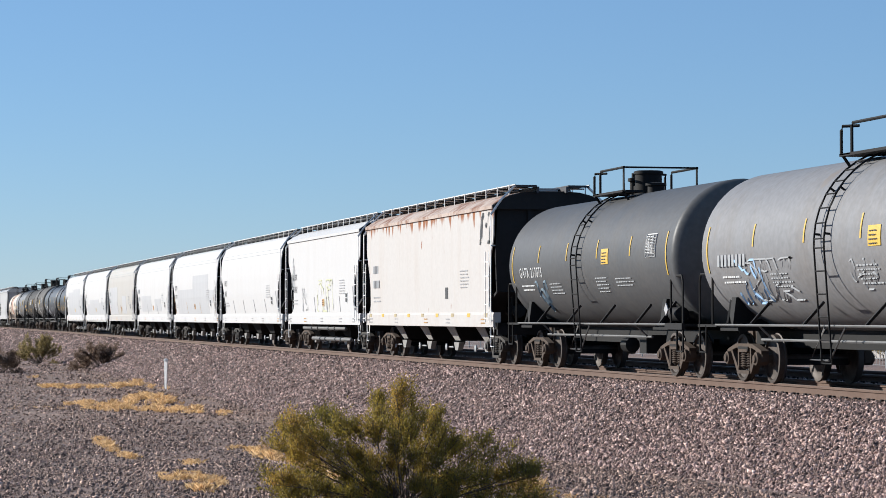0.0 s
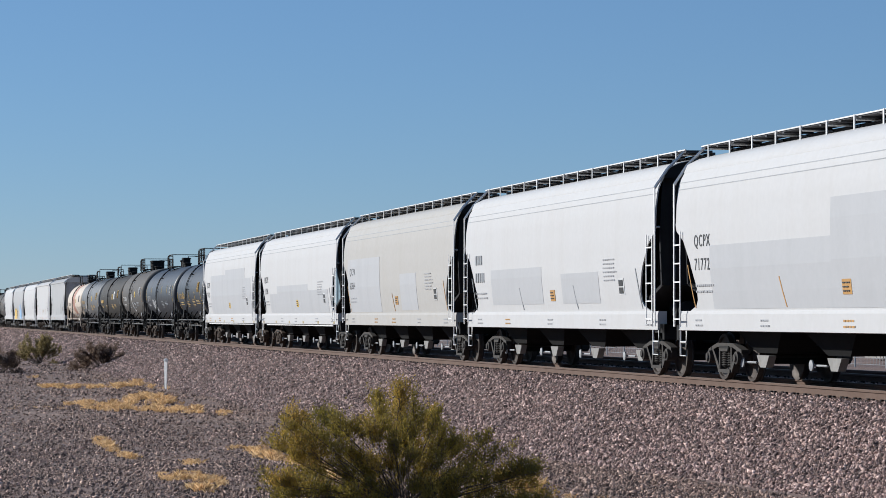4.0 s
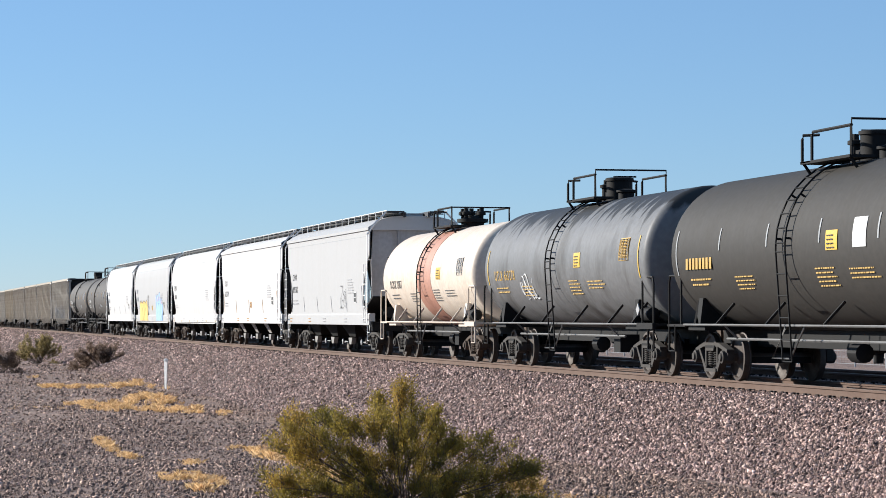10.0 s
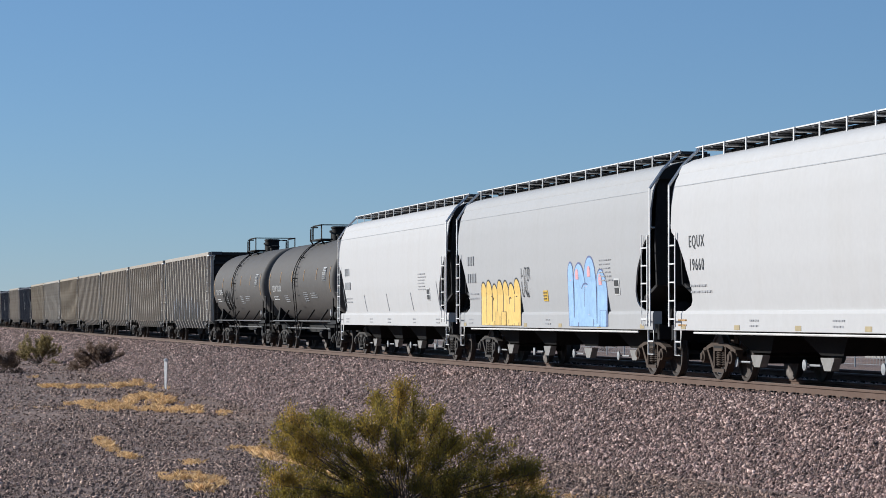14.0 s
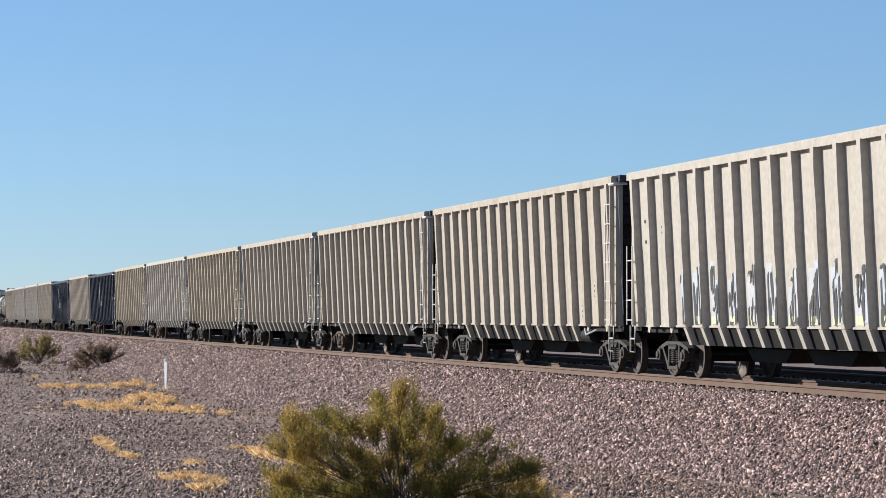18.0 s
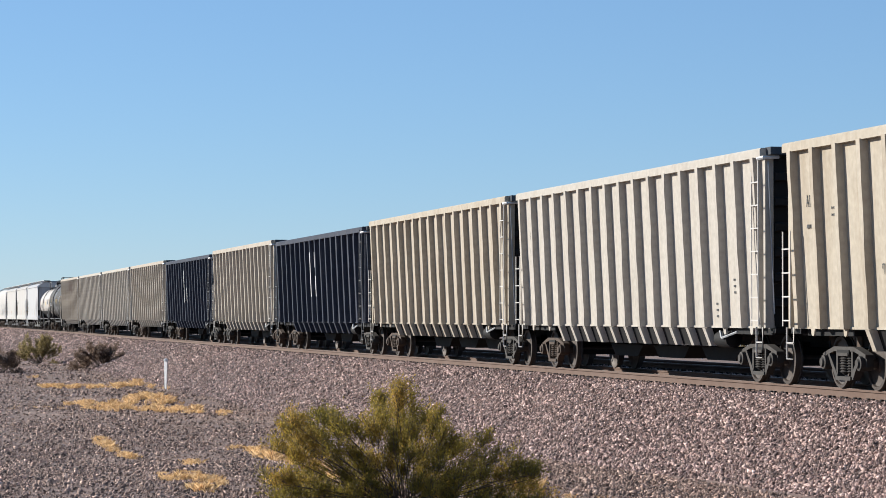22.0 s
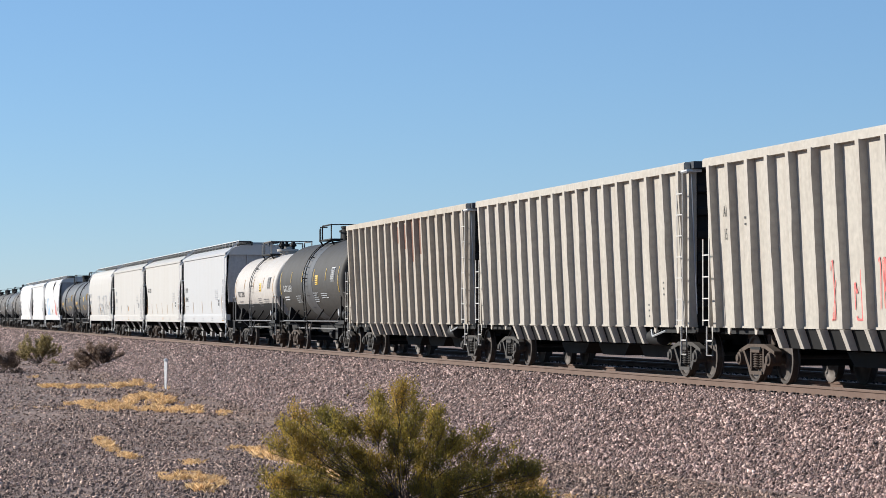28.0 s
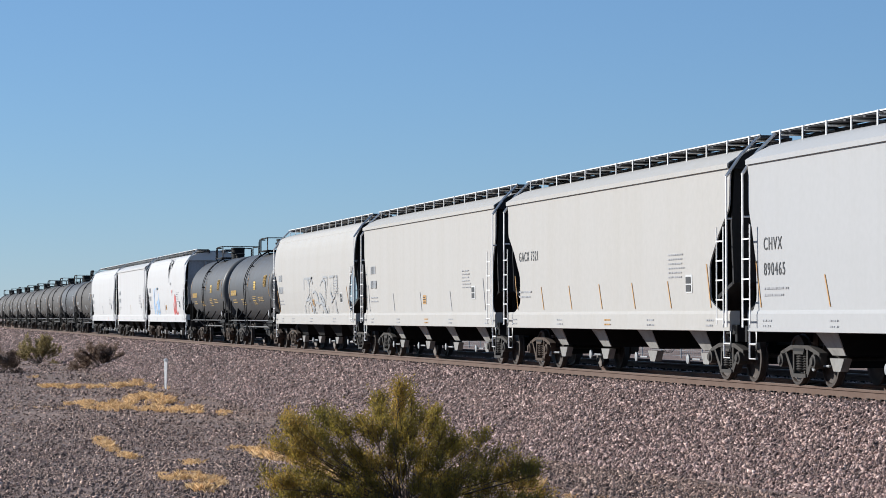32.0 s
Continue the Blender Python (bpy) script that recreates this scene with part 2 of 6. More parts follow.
def part(name, mesh, parent, at=None, label="", turn=0):
    """One mesh object under a thing or a part."""
    ob = new(name, mesh)
    ob.parent = parent
    if at or turn:
        ob.matrix_basis = pose(*(at or (0, 0, 0)), 0, 0, turn)
    return tagged(ob, label)


def lerp(table, z):
    for (a, p), (b, q) in zip(table, table[1:]):
        if z <= b:
            return p + (q - p) * max(0, min(1, (z - a) / (b - a)))
    return table[-1][1]


# ---- ground, embankment and track (rail head at z = 0) ----
FLOOR, BACK = -1.6, -0.6


def ground_height(x, y):
    if y < -4.5:
        z = FLOOR
    elif y > 9:
        z = BACK
    else:
        z = FLOOR + (BACK - FLOOR) * (y + 4.5) / 13.5
    near = max(0.0, 1 - abs(y + 14) / 60)
    if y < 9:
        z += 0.40 * min(1.0, max(0.0, (x + 52) / 14)) * (1 if y < -4.5 else (9 - y) / 13.5)
    return z + near * (0.10 * noise.noise(Vector((x * 0.12, y * 0.2, 3))))


def rough_ground(name, color_a, color_b, speck, scale):
    m = material(name, color_a, 0.95, dirt=color_b, amount=0.9, scale=0.35, streak=1, grain=30, bump=0.6, vary=0.12, dist=0.03)
    return spotted(m, scale, speck, 0.56, 0.66, (1, 1, 1), 8)


DIRT = rough_ground("desert_gravel", (0.215, 0.142, 0.110), (0.125, 0.084, 0.068), (0.43, 0.30, 0.235), 22)
spotted(DIRT, 0.22, (0.33, 0.222, 0.165), 0.56, 0.66, (1, 1, 1), 8)
spotted(DIRT, 2.6, (0.085, 0.056, 0.045), 0.52, 0.68, (1, 1, 1), 8)
spotted(DIRT, 9.0, (0.40, 0.28, 0.215), 0.60, 0.70, (1, 1, 1), 6)
BALLASTBED = rough_ground("ballast_bed", (0.13, 0.086, 0.074), (0.07, 0.047, 0.041), (0.28, 0.195, 0.17), 16)


def island_stone(name, dark, mid, light, clump=2.2, swing=0.42):
    m = bpy.data.materials.new(name)
    m.use_nodes = True
    n, l = m.node_tree.nodes, m.node_tree.links
    g = n.new("ShaderNodeNewGeometry")
    r = n.new("ShaderNodeValToRGB")
    r.color_ramp.elements[0].color, r.color_ramp.elements[1].color = (*dark, 1), (*light, 1)
    e = r.color_ramp.elements.new(0.55)
    e.color = (*mid, 1)
    l.new(g.outputs["Random Per Island"], r.inputs[0])
    t = n.new("ShaderNodeTexNoise")
    t.inputs["Scale"].default_value, t.inputs["Detail"].default_value, t.inputs["Roughness"].default_value = clump, 5, 0.7
    co = n.new("ShaderNodeTexCoord")
    l.new(co.outputs["Object"], t.inputs["Vector"])
    v = n.new("ShaderNodeHueSaturation")
    mr = n.new("ShaderNodeMapRange")
    mr.inputs[1].default_value, mr.inputs[2].default_value = 0.32, 0.68
    mr.inputs[3].default_value, mr.inputs[4].default_value = 1 - swing, 1 + swing
    l.new(t.outputs[0], mr.inputs[0])
    l.new(mr.outputs[0], v.inputs["Value"])
    l.new(r.outputs[0], v.inputs["Color"])
    l.new(v.outputs[0], n["Principled BSDF"].inputs["Base Color"])
    n["Principled BSDF"].inputs["Roughness"].default_value = 0.8
    return m


STONE = island_stone("crushed_pink_stone", (0.065, 0.041, 0.035), (0.25, 0.159, 0.134), (0.66, 0.475, 0.41), 4.0, 0.5)
PEBBLE = island_stone("desert_pebbles", (0.066, 0.042, 0.033), (0.25, 0.160, 0.121), (0.56, 0.395, 0.31), 2.6, 0.5)

xs = sorted(set([-4000, -2500, -1400, -900, -600] + list(range(-420, -160, 10)) + list(range(-160, -20, 2)) + list(range(-20, 120, 14)) + [200, 400, 900, 2000, 4000]))
ys = sorted(set([-4000, -1500, -600, -250, -120, -70] + [-50 + 2 * i for i in range(10)] + [-30 + i for i in range(26)] + [-4, 0, 5, 9, 14, 22, 40, 80, 160, 400, 1200, 4000]))
g = Geo()
g.add([(x, y, ground_height(x, y)) for y in ys for x in xs],
      [(j * len(xs) + i, j * len(xs) + i + 1, (j + 1) * len(xs) + i + 1, (j + 1) * len(xs) + i) for j in range(len(ys) - 1) for i in range(len(xs) - 1)])
ground = tagged(new("ground", g.mesh("ground", DIRT, 60)), "grey-brown gravelly desert ground", "ground", kind="structure")

TRACK0, TRACK1 = -1000, 800
BANK = [(-6.1, -1.75), (-5.6, -1.56), (-4.2, -0.92), (-2.8, -0.27), (-2.45, -0.185), (0, -0.188), (6.9, -0.188), (7.6, -0.3), (9.2, -0.75)]
g = Geo()
steps = [TRACK0, -500, -350] + list(range(-250, -20, 3)) + [0, 60, 200, TRACK1]
verts = []
for x in steps:
    for i, (y, z) in enumerate(BANK):
        wob = 0.05 * noise.noise(Vector((x * 0.35, y * 0.8, 1))) if 0 < i < 5 else 0
        verts.append((x, y + 2 * wob, z + wob * (0.3 if i == 4 else 1)))
nb = len(BANK)
g.add(verts, [(i * nb + j, i * nb + j + 1, (i + 1) * nb + j + 1, (i + 1) * nb + j) for i in range(len(steps) - 1) for j in range(nb - 1)])
ballast = tagged(new("ballast_bank", g.mesh("ballast_bank", BALLASTBED, 60)), "raised railway bank of pinkish crushed stone", "ballast", kind="structure")


def stones(name, label, count, place, size, mat):
    """Many small angular stones as one mesh. place(u, v) gives x, y, z arrays; size gives radii."""
    rng = np.random.default_rng(len(name))
    x, y, z = place(rng.random(count), rng.random(count))
    r = size(rng.random(count), x)
    base = np.array([(1, 0, 0), (-1, 0, 0), (0, 1, 0), (0, -1, 0), (0, 0, 1), (0, 0, -1)], float)
    q = rng.normal(size=(count, 4))
    q /= np.linalg.norm(q, axis=1)[:, None]
    a, b, c, d = q.T
    rot = np.stack([1 - 2 * (c * c + d * d), 2 * (b * c - a * d), 2 * (b * d + a * c), 2 * (b * c + a * d), 1 - 2 * (b * b + d * d), 2 * (c * d - a * b),
                    2 * (b * d - a * c), 2 * (c * d + a * b), 1 - 2 * (b * b + c * c)], 1).reshape(-1, 3, 3)
    pts = base[None] * rng.uniform(0.55, 1.25, (count, 6, 1)) * rng.uniform(0.45, 1.35, (count, 1, 3)) + rng.normal(0, 0.18, (count, 6, 3))
    pts = np.einsum("nij,nkj->nki", rot, pts) * r[:, None, None] + np.stack([x, y, z], 1)[:, None]
    tri = np.array([(0, 2, 4), (2, 1, 4), (1, 3, 4), (3, 0, 4), (2, 0, 5), (1, 2, 5), (3, 1, 5), (0, 3, 5)])
    faces = (tri[None] + 6 * np.arange(count)[:, None, None]).reshape(-1)
    me = bpy.data.meshes.new(name)
    me.vertices.add(count * 6)
    me.vertices.foreach_set("co", pts.reshape(-1))
    me.loops.add(count * 24)
    me.loops.foreach_set("vertex_index", faces)
    me.polygons.add(count * 8)
    me.polygons.foreach_set("loop_start", np.arange(0, count * 24, 3))
    me.update(calc_edges=True)
    me.materials.append(mat)
    return tagged(new(name, me), label, "stones", kind="stuff")


BY, BZ = np.array([p[0] for p in BANK]), np.array([p[1] for p in BANK])


def on_bank(lo, hi, x0, x1):
    def place(u, v):
        x = -1 / (1 / x0 + u * (1 / x1 - 1 / x0))
        y = lo + v * (hi - lo)
        return x, y, np.interp(y, BY, BZ) + 0.008
    return place


def on_ground(u, v):
    dist = 1 / (1 / 33.0 + u * (1 / 230.0 - 1 / 33.0))
    side = (v * 1.0 - 0.52) * 0.36 * dist
    x = -dist * 0.9766 + side * 0.215
    y = EYE[1] + dist * 0.215 + side * 0.9766
    keep = np.where(y < -5.2, y, -5.2 - (y + 5.2))
    z = np.array([ground_height(float(a), float(b)) - (0.06 if noise.noise(Vector((a * 0.16, b * 0.5, 2))) + 0.5 * noise.noise(Vector((a * 0.9, b * 1.6, 5))) + 0.55 * c < -0.28 else 0.0) for a, b, c in zip(x, keep, np.sin(7919 * u + 104729 * v))])
    return x, keep, z + 0.006


stones("ballast_stones", "loose pinkish crushed ballast stones", 120000, on_bank(-5.75, -1.0, 29, 330), lambda u, x: (0.021 + 0.028 * u * u) * (1 + np.maximum(-x - 50, 0) / 150), STONE)
stones("ballast_stones_far", "crushed ballast between the two tracks", 16000, on_bank(-0.6, 7.2, 36, 120), lambda u, x: 0.024 + 0.02 * u, STONE)
stones("desert_pebbles", "scattered small desert pebbles", 150000, on_ground, lambda u, x: (0.0135 + 0.034 * u ** 4) * (1 + np.maximum(-x - 42, 0) / 70), PEBBLE)

RAIL = [(-0.075, -0.186), (-0.075, -0.172), (-0.02, -0.155), (-0.010, -0.14), (-0.010, -0.055), (-0.037, -0.04), (-0.037, -0.008), (-0.028, 0.0),
        (0.028, 0.0), (0.037, -0.008), (0.037, -0.04), (0.010, -0.055), (0.010, -0.14), (0.02, -0.155), (0.075, -0.172), (0.075, -0.186)]
TIE = Geo().slice([(-1.29, -0.40), (-1.29, -0.225), (-1.2, -0.195), (1.2, -0.195), (1.29, -0.225), (1.29, -0.40)], -0.13, 0.13)
for sgn in (-1, 1):
    TIE.box(-0.09, 0.09, sgn * 0.754 - 0.16, sgn * 0.754 + 0.16, -0.2, -0.184)
tie_mesh = TIE.mesh("tie", CONCRETE, 0)


def railway(name, label, y):
    t = tagged(new(name), label, "railway track", kind="structure")
    t.location = (0, y, 0)
    for sgn in (-1, 1):
        part("rail", cached(("rail", sgn), lambda: Geo().slice([(a + sgn * 0.754, b) for a, b in RAIL], TRACK0, TRACK1).mesh("rail", RAILRUST, 30)), t)
        part("rail_head", cached(("head", sgn), lambda: Geo().box(TRACK0, TRACK1, sgn * 0.754 - 0.026, sgn * 0.754 + 0.026, 0.0005, 0.003).mesh("rail_head", RAILTOP, 0)), t, label="polished running surface")
    return t


main_track = railway("main_track", "rusty steel rails on grey concrete ties", 0.0)
siding = railway("second_track", "second railway track in the train's shade", 4.45)
for t, count in ((main_track, 150), (siding, 40)):
    clips = Geo()
    for i in range(count):
        part("tie", tie_mesh, t, (-34 - 0.61 * i, 0, 0))
    for i in range(count * 2):
        x = -34 - 0.61 * i
        for k in (-1, 1):
            for side in (-1, 1):
                y = -0.754 + side * 0.12
                clips.box(x + 0.1 * k - 0.035, x + 0.1 * k + 0.035, y - 0.025, y + 0.025, -0.2, -0.138)
    tagged(part("rail_clips", clips.mesh("rail_clips", BLACK, 0), t), kind="stuff")
far_ties = Geo()
for i in range(150, 520):
    x = -34 - 0.61 * i
    far_ties.slice([(-1.29, -0.40), (-1.29, -0.225), (-1.2, -0.195), (1.2, -0.195), (1.29, -0.225), (1.29, -0.40)], x - 0.13, x + 0.13)
tagged(part("far_ties", far_ties.mesh("far_ties", CONCRETE, 0), main_track), kind="stuff")



# ---- freight car running gear ----
def wheel_mesh():
    p = [(-0.70, 0.08), (-0.70, 0.12), (-0.72, 0.14), (-0.735, 0.30), (-0.72, 0.38), (-0.70, 0.41), (-0.695, 0.475), (-0.725, 0.488), (-0.735, 0.462),
         (-0.835, 0.455), (-0.84, 0.40), (-0.80, 0.385), (-0.79, 0.30), (-0.80, 0.16), (-0.84, 0.13), (-0.84, 0.08)]
    return Geo().lathe(p, "y", n=28).mesh("wheel", WHEELSTEEL, 40)


def side_frame_mesh(mat):
    g = Geo()
    a, b = -1.10, -0.95
    g.prism([(-1.0, 0.61), (-0.78, 0.665), (-0.46, 0.735), (0.46, 0.735), (0.78, 0.665), (1.0, 0.61), (1.0, 0.54), (0.78, 0.59), (0.46, 0.655), (-0.46, 0.655), (-0.78, 0.59), (-1.0, 0.54)], a, b)
    for s in (-1, 1):
        g.prism([(s * 0.385, 0.68), (s * 0.315, 0.68), (s * 0.315, 0.22), (s * 0.385, 0.22)], a + 0.012, b)
        g.prism([(s * 0.79, 0.61), (s * 0.70, 0.61), (s * 0.33, 0.26), (s * 0.33, 0.165), (s * 0.40, 0.175)], a + 0.004, b)
        g.box(s * 0.84 - 0.17, s * 0.84 - 0.13, a + 0.02, b - 0.01, 0.38, 0.60)
        g.box(s * 0.84 + 0.12, s * 0.84 + 0.16, a + 0.02, b - 0.01, 0.40, 0.58)
        g.box(s * 0.84 - 0.12, s * 0.84 + 0.11, a + 0.03, b - 0.01, 0.53, 0.58)
    g.box(-0.35, 0.35, a - 0.02, b + 0.02, 0.16, 0.225)
    g.box(-0.25, 0.25, a - 0.03, b, 0.575, 0.63)
    return g.mesh("side_frame", mat, 30)


def spring_mesh(mat):
    prof = [(0.25, 0.02)]
    for i in range(7):
        prof += [(0.285 + 0.045 * i, 0.055), (0.305 + 0.045 * i, 0.085), (0.325 + 0.045 * i, 0.055)]
    return Geo().lathe(prof + [(0.61, 0.02)], "z", (0, 0, 0), 10).mesh("coil_spring", mat, 50)


def truck(parent, x, mat, rng):
    bol = part("truck", cached("bolster", lambda: Geo().box(-0.22, 0.22, -0.92, 0.92, 0.42, 0.72).box(-0.28, 0.28, -1.12, 1.12, 0.605, 0.68).box(-0.35, 0.35, -0.35, 0.35, 0.5, 0.78)
                               .box(-0.95, -0.8, -0.65, 0.65, 0.34, 0.46).box(0.8, 0.95, -0.65, 0.65, 0.34, 0.46).mesh("truck", BLACK, 0)), parent, (x, 0, 0), "cast steel truck")
    for turn in (0, 180):
        part("side_frame", cached(("side", mat.name), lambda: side_frame_mesh(mat)), bol, turn=turn)
        for sx in (-0.17, 0.0, 0.17) if turn == 0 else ():
            part("coil_spring", cached(("spring", mat.name), lambda: spring_mesh(mat)), bol, (sx, -1.02 if sx else -1.06, 0))
        for s in (-1, 1):
            part("wheel", cached("wheel", wheel_mesh), bol, (s * 0.84, 0, 0.457), turn=turn)
            part("bearing_cap", cached(("cap", mat.name), lambda: Geo().lathe([(-1.20, 0.03), (-1.20, 0.07), (-1.17, 0.09), (-1.16, 0.125), (-1.08, 0.13), (-0.93, 0.12)], "y", n=14).mesh("bearing_cap", mat, 40)),
                 bol, (s * 0.84, 0, 0.457), turn=turn)
    for s in (-1, 1):
        part("axle", cached("axle", lambda: Geo().lathe([(-1.0, 0.07), (-0.8, 0.09), (-0.3, 0.085), (0.3, 0.085), (0.8, 0.09), (1.0, 0.07)], "y", n=12).mesh("axle", WHEELSTEEL, 40)), bol, (s * 0.84, 0, 0.457))
    return bol


def running_gear(car, L, inset=2.25, mat=None, seed=0):
    rng = random.Random(seed)
    for s in (-1, 1):
        truck(car, s * (L / 2 - inset), mat or rng.choice((TRUCKRUST, TRUCKGREY, TRUCKGREY)), rng)
        part("coupler", cached("coupler", lambda: Geo().box(-0.62, -0.06, -0.1, 0.1, 0.76, 0.96).prism([(-0.16, 0.70), (0.10, 0.72), (0.14, 0.86), (0.10, 1.02), (-0.16, 1.02)], -0.17, 0.12)
                                .box(-0.75, -0.5, -0.22, 0.22, 0.68, 1.04).mesh("coupler", TRUCKRUST, 30)), car, (s * (L / 2 - 0.08), 0, 0), turn=0 if s > 0 else 180)
        part("brake_hose", cached("hose", lambda: Geo().tube([(0, -0.35, 0.8), (0.12, -0.36, 0.6), (0.22, -0.3, 0.38), (0.42, -0.16, 0.3), (0.5, -0.1, 0.36)], 0.025).mesh("brake_hose", BLACK)),
             car, (s * (L / 2 - 0.45), 0, 0), turn=0 if s > 0 else 180)


def ladder_geo(x0, x1, y, z0, z1, step=0.37, r=0.02, lean=0.0):
    g = Geo()
    for x in (x0, x1):
        g.box(x - r * 0.9, x + r * 0.9, y - 0.008, y + 0.008, z0, z1)
    k = 0
    while z0 + 0.1 + k * step < z1:
        z = z0 + 0.1 + k * step
        g.box(min(x0, x1) - 0.02, max(x0, x1) + 0.02, y - 0.012, y + 0.010, z - r * 0.7, z + r * 0.7)
        k += 1
    return g


# ---- markings laid on a car's side ----
def side_patch(car, name, prof, x, z, w, h, mat, side=-1, lift=0.012, slant=0.0, label=""):
    """A thin painted or glued field on the side, following its curve. prof(z) gives the half width there."""
    rows = max(2, int(h / 0.12) + 1)
    g = Geo()
    vs = []
    for i in range(rows + 1):
        zz = z + h * i / rows
        yy = side * (prof(zz) + lift)
        vs += [(x + slant * i / rows, yy, zz), (x + w + slant * i / rows, yy, zz)]
    inner = [(a, b - side * 0.006, c) for a, b, c in vs]
    k = len(vs)
    fs = [(2 * i, 2 * i + 1, 2 * i + 3, 2 * i + 2) for i in range(rows)]
    fs += [tuple(j + k for j in reversed(f)) for f in fs]
    fs += [(0, k, k + 1, 1), (2 * rows, 2 * rows + 1, k + 2 * rows + 1, k + 2 * rows)]
    fs += [(2 * i, 2 * i + 2, k + 2 * i + 2, k + 2 * i) for i in range(rows)] + [(2 * i + 1, k + 2 * i + 1, k + 2 * i + 3, 2 * i + 3) for i in range(rows)]
    return part(name, g.add(vs + inner, fs).mesh(name, mat, 0), car, label=label)


def side_bars(car, prof, x, z, w, rows, mat, side=-1, row=0.07, seed=0, lift=0.013, name="small_print"):
    """Lines of small print that cannot be read, as bars."""
    rng = random.Random(seed)
    g = Geo()
    for i in range(rows):
        zz, xx = z - i * row, x
        end = x + w * rng.uniform(0.75, 1.0)
        while xx < end:
            ww = min(rng.uniform(0.04, 0.13), end - xx)
            y = side * (prof(zz) + lift)
            g.box(xx, xx + ww, min(y, y + side * 0.004), max(y, y + side * 0.004), zz - row * 0.17, zz + row * 0.17)
            xx += ww + 0.035
    return tagged(part(name, g.mesh(name, mat, 0), car), kind="stuff")


def side_text(car, prof, text, x, z, size, mat, side=-1, lift=0.008, squeeze=0.95, name="lettering", bold=0.001):
    cu = bpy.data.curves.new("letters", "FONT")
    cu.body, cu.size, cu.extrude, cu.resolution_u, cu.offset = text, size * 1.38, 0.001, 3, bold
    cu.space_character = 1.25
    tmp = bpy.data.objects.new("letters", cu)
    me = bpy.data.meshes.new_from_object(tmp)
    bpy.data.objects.remove(tmp)
    for v in me.vertices:
        a, b, c = v.co
        zz = z + b
        v.co = (x - side * a * squeeze * (1 if side < 0 else 1), side * (prof(zz) + lift + c), zz)
    me.materials.clear()
    me.materials.append(mat)
    me.name = name
    return part(name, me, car)


def side_chars(car, prof, x, z, count, high, mat, name):
    """A short row of large characters that cannot be read, as one bar each."""
    g = Geo()
    for i in range(count):
        y = -(prof(z + high / 2) + 0.02)
        g.box(x + i * 0.21, x + i * 0.21 + 0.13, y, y + 0.012, z, z + high)
    return tagged(part(name, g.mesh(name, mat, 0), car), kind="stuff")


def spray(car, prof, x, z, w, h, mat, seed, strokes=9, thick=0.06, side=-1, fill=None, name="spray_paint"):
    """Sprayed strokes that spell nothing: bent ribbons over the side."""
    rng = random.Random(seed)
    if fill:
        g = Geo()
        for i in range(4):
            cx, cw, top = x + w * (i + 0.5) / 4, w / 4 * 0.6, h * rng.uniform(0.85, 1.0)
            ring = [(cx + cw * math.cos(a) * rng.uniform(0.85, 1.1), z + top / 2 + top / 2 * math.sin(a) * rng.uniform(0.9, 1.0)) for a in [2 * math.pi * j / 14 for j in range(14)]]
            y = lambda q, d: side * (prof(q) + d)
            n = len(ring)
            d0 = 0.006 + 0.0015 * i
            g.add([(p, y(q, d0), q) for p, q in ring] + [(cx, y(z + top / 2, d0), z + top / 2)], [(j, (j + 1) % n, n) for j in range(n)])
        part(name, g.mesh(name, fill, 0), car)
    g = Geo()
    for s in range(strokes):
        cx = x + w * (s + rng.random()) / strokes
        pts = [(cx, z + h * rng.uniform(0, 0.9))]
        ang = rng.uniform(0, 6.28)
        for i in range(9):
            ang += rng.uniform(-0.5, 1.1)
            px, pz = pts[-1]
            pts.append((min(max(px + w * 0.06 * math.cos(ang), x), x + w), min(max(pz + h * 0.2 * math.sin(ang), z), z + h)))
        vs, fs = [], []
        for i, (px, pz) in enumerate(pts):
            y = side * (prof(pz) + 0.014 + 0.001 * s)
            vs += [(px - thick / 2, y, pz - thick / 2), (px + thick / 2, y, pz + thick / 2)]
        fs = [(2 * i, 2 * i + 1, 2 * i + 3, 2 * i + 2) for i in range(len(pts) - 1)]
        g.add(vs, fs)
    return tagged(part(name, g.mesh(name, mat, 0), car), kind="stuff")


# ---- covered hopper cars ----
CURVED = [(0.97, 1.50), (1.36, 1.50), (1.7, 1.55), (2.2, 1.60), (2.9, 1.615), (3.5, 1.595), (3.85, 1.55), (4.0, 1.50), (4.12, 1.43)]
FLAT = [(0.97, 1.52), (1.36, 1.52), (2.5, 1.54), (4.0, 1.54), (4.12, 1.54)]


SLANT = [(1.36, 0.62), (1.40, 0.85), (1.6, 1.25), (2.25, 1.25), (2.85, 0.66), (3.3, 0.06), (4.0, 0.0)]
TEAR = [(1.36, 0.6), (1.42, 0.98), (1.55, 1.18), (1.8, 1.22), (2.3, 0.92), (2.8, 0.45), (2.9, 0.15), (3.0, 0.0), (4.1, 0.0)]


def end_cut(kind, z, cut=1.0):
    """How far the side sheet stops short of the body's end at height z."""
    if kind == "curved":
        return cut * lerp(TEAR, z)
    return cut * lerp(SLANT, z)


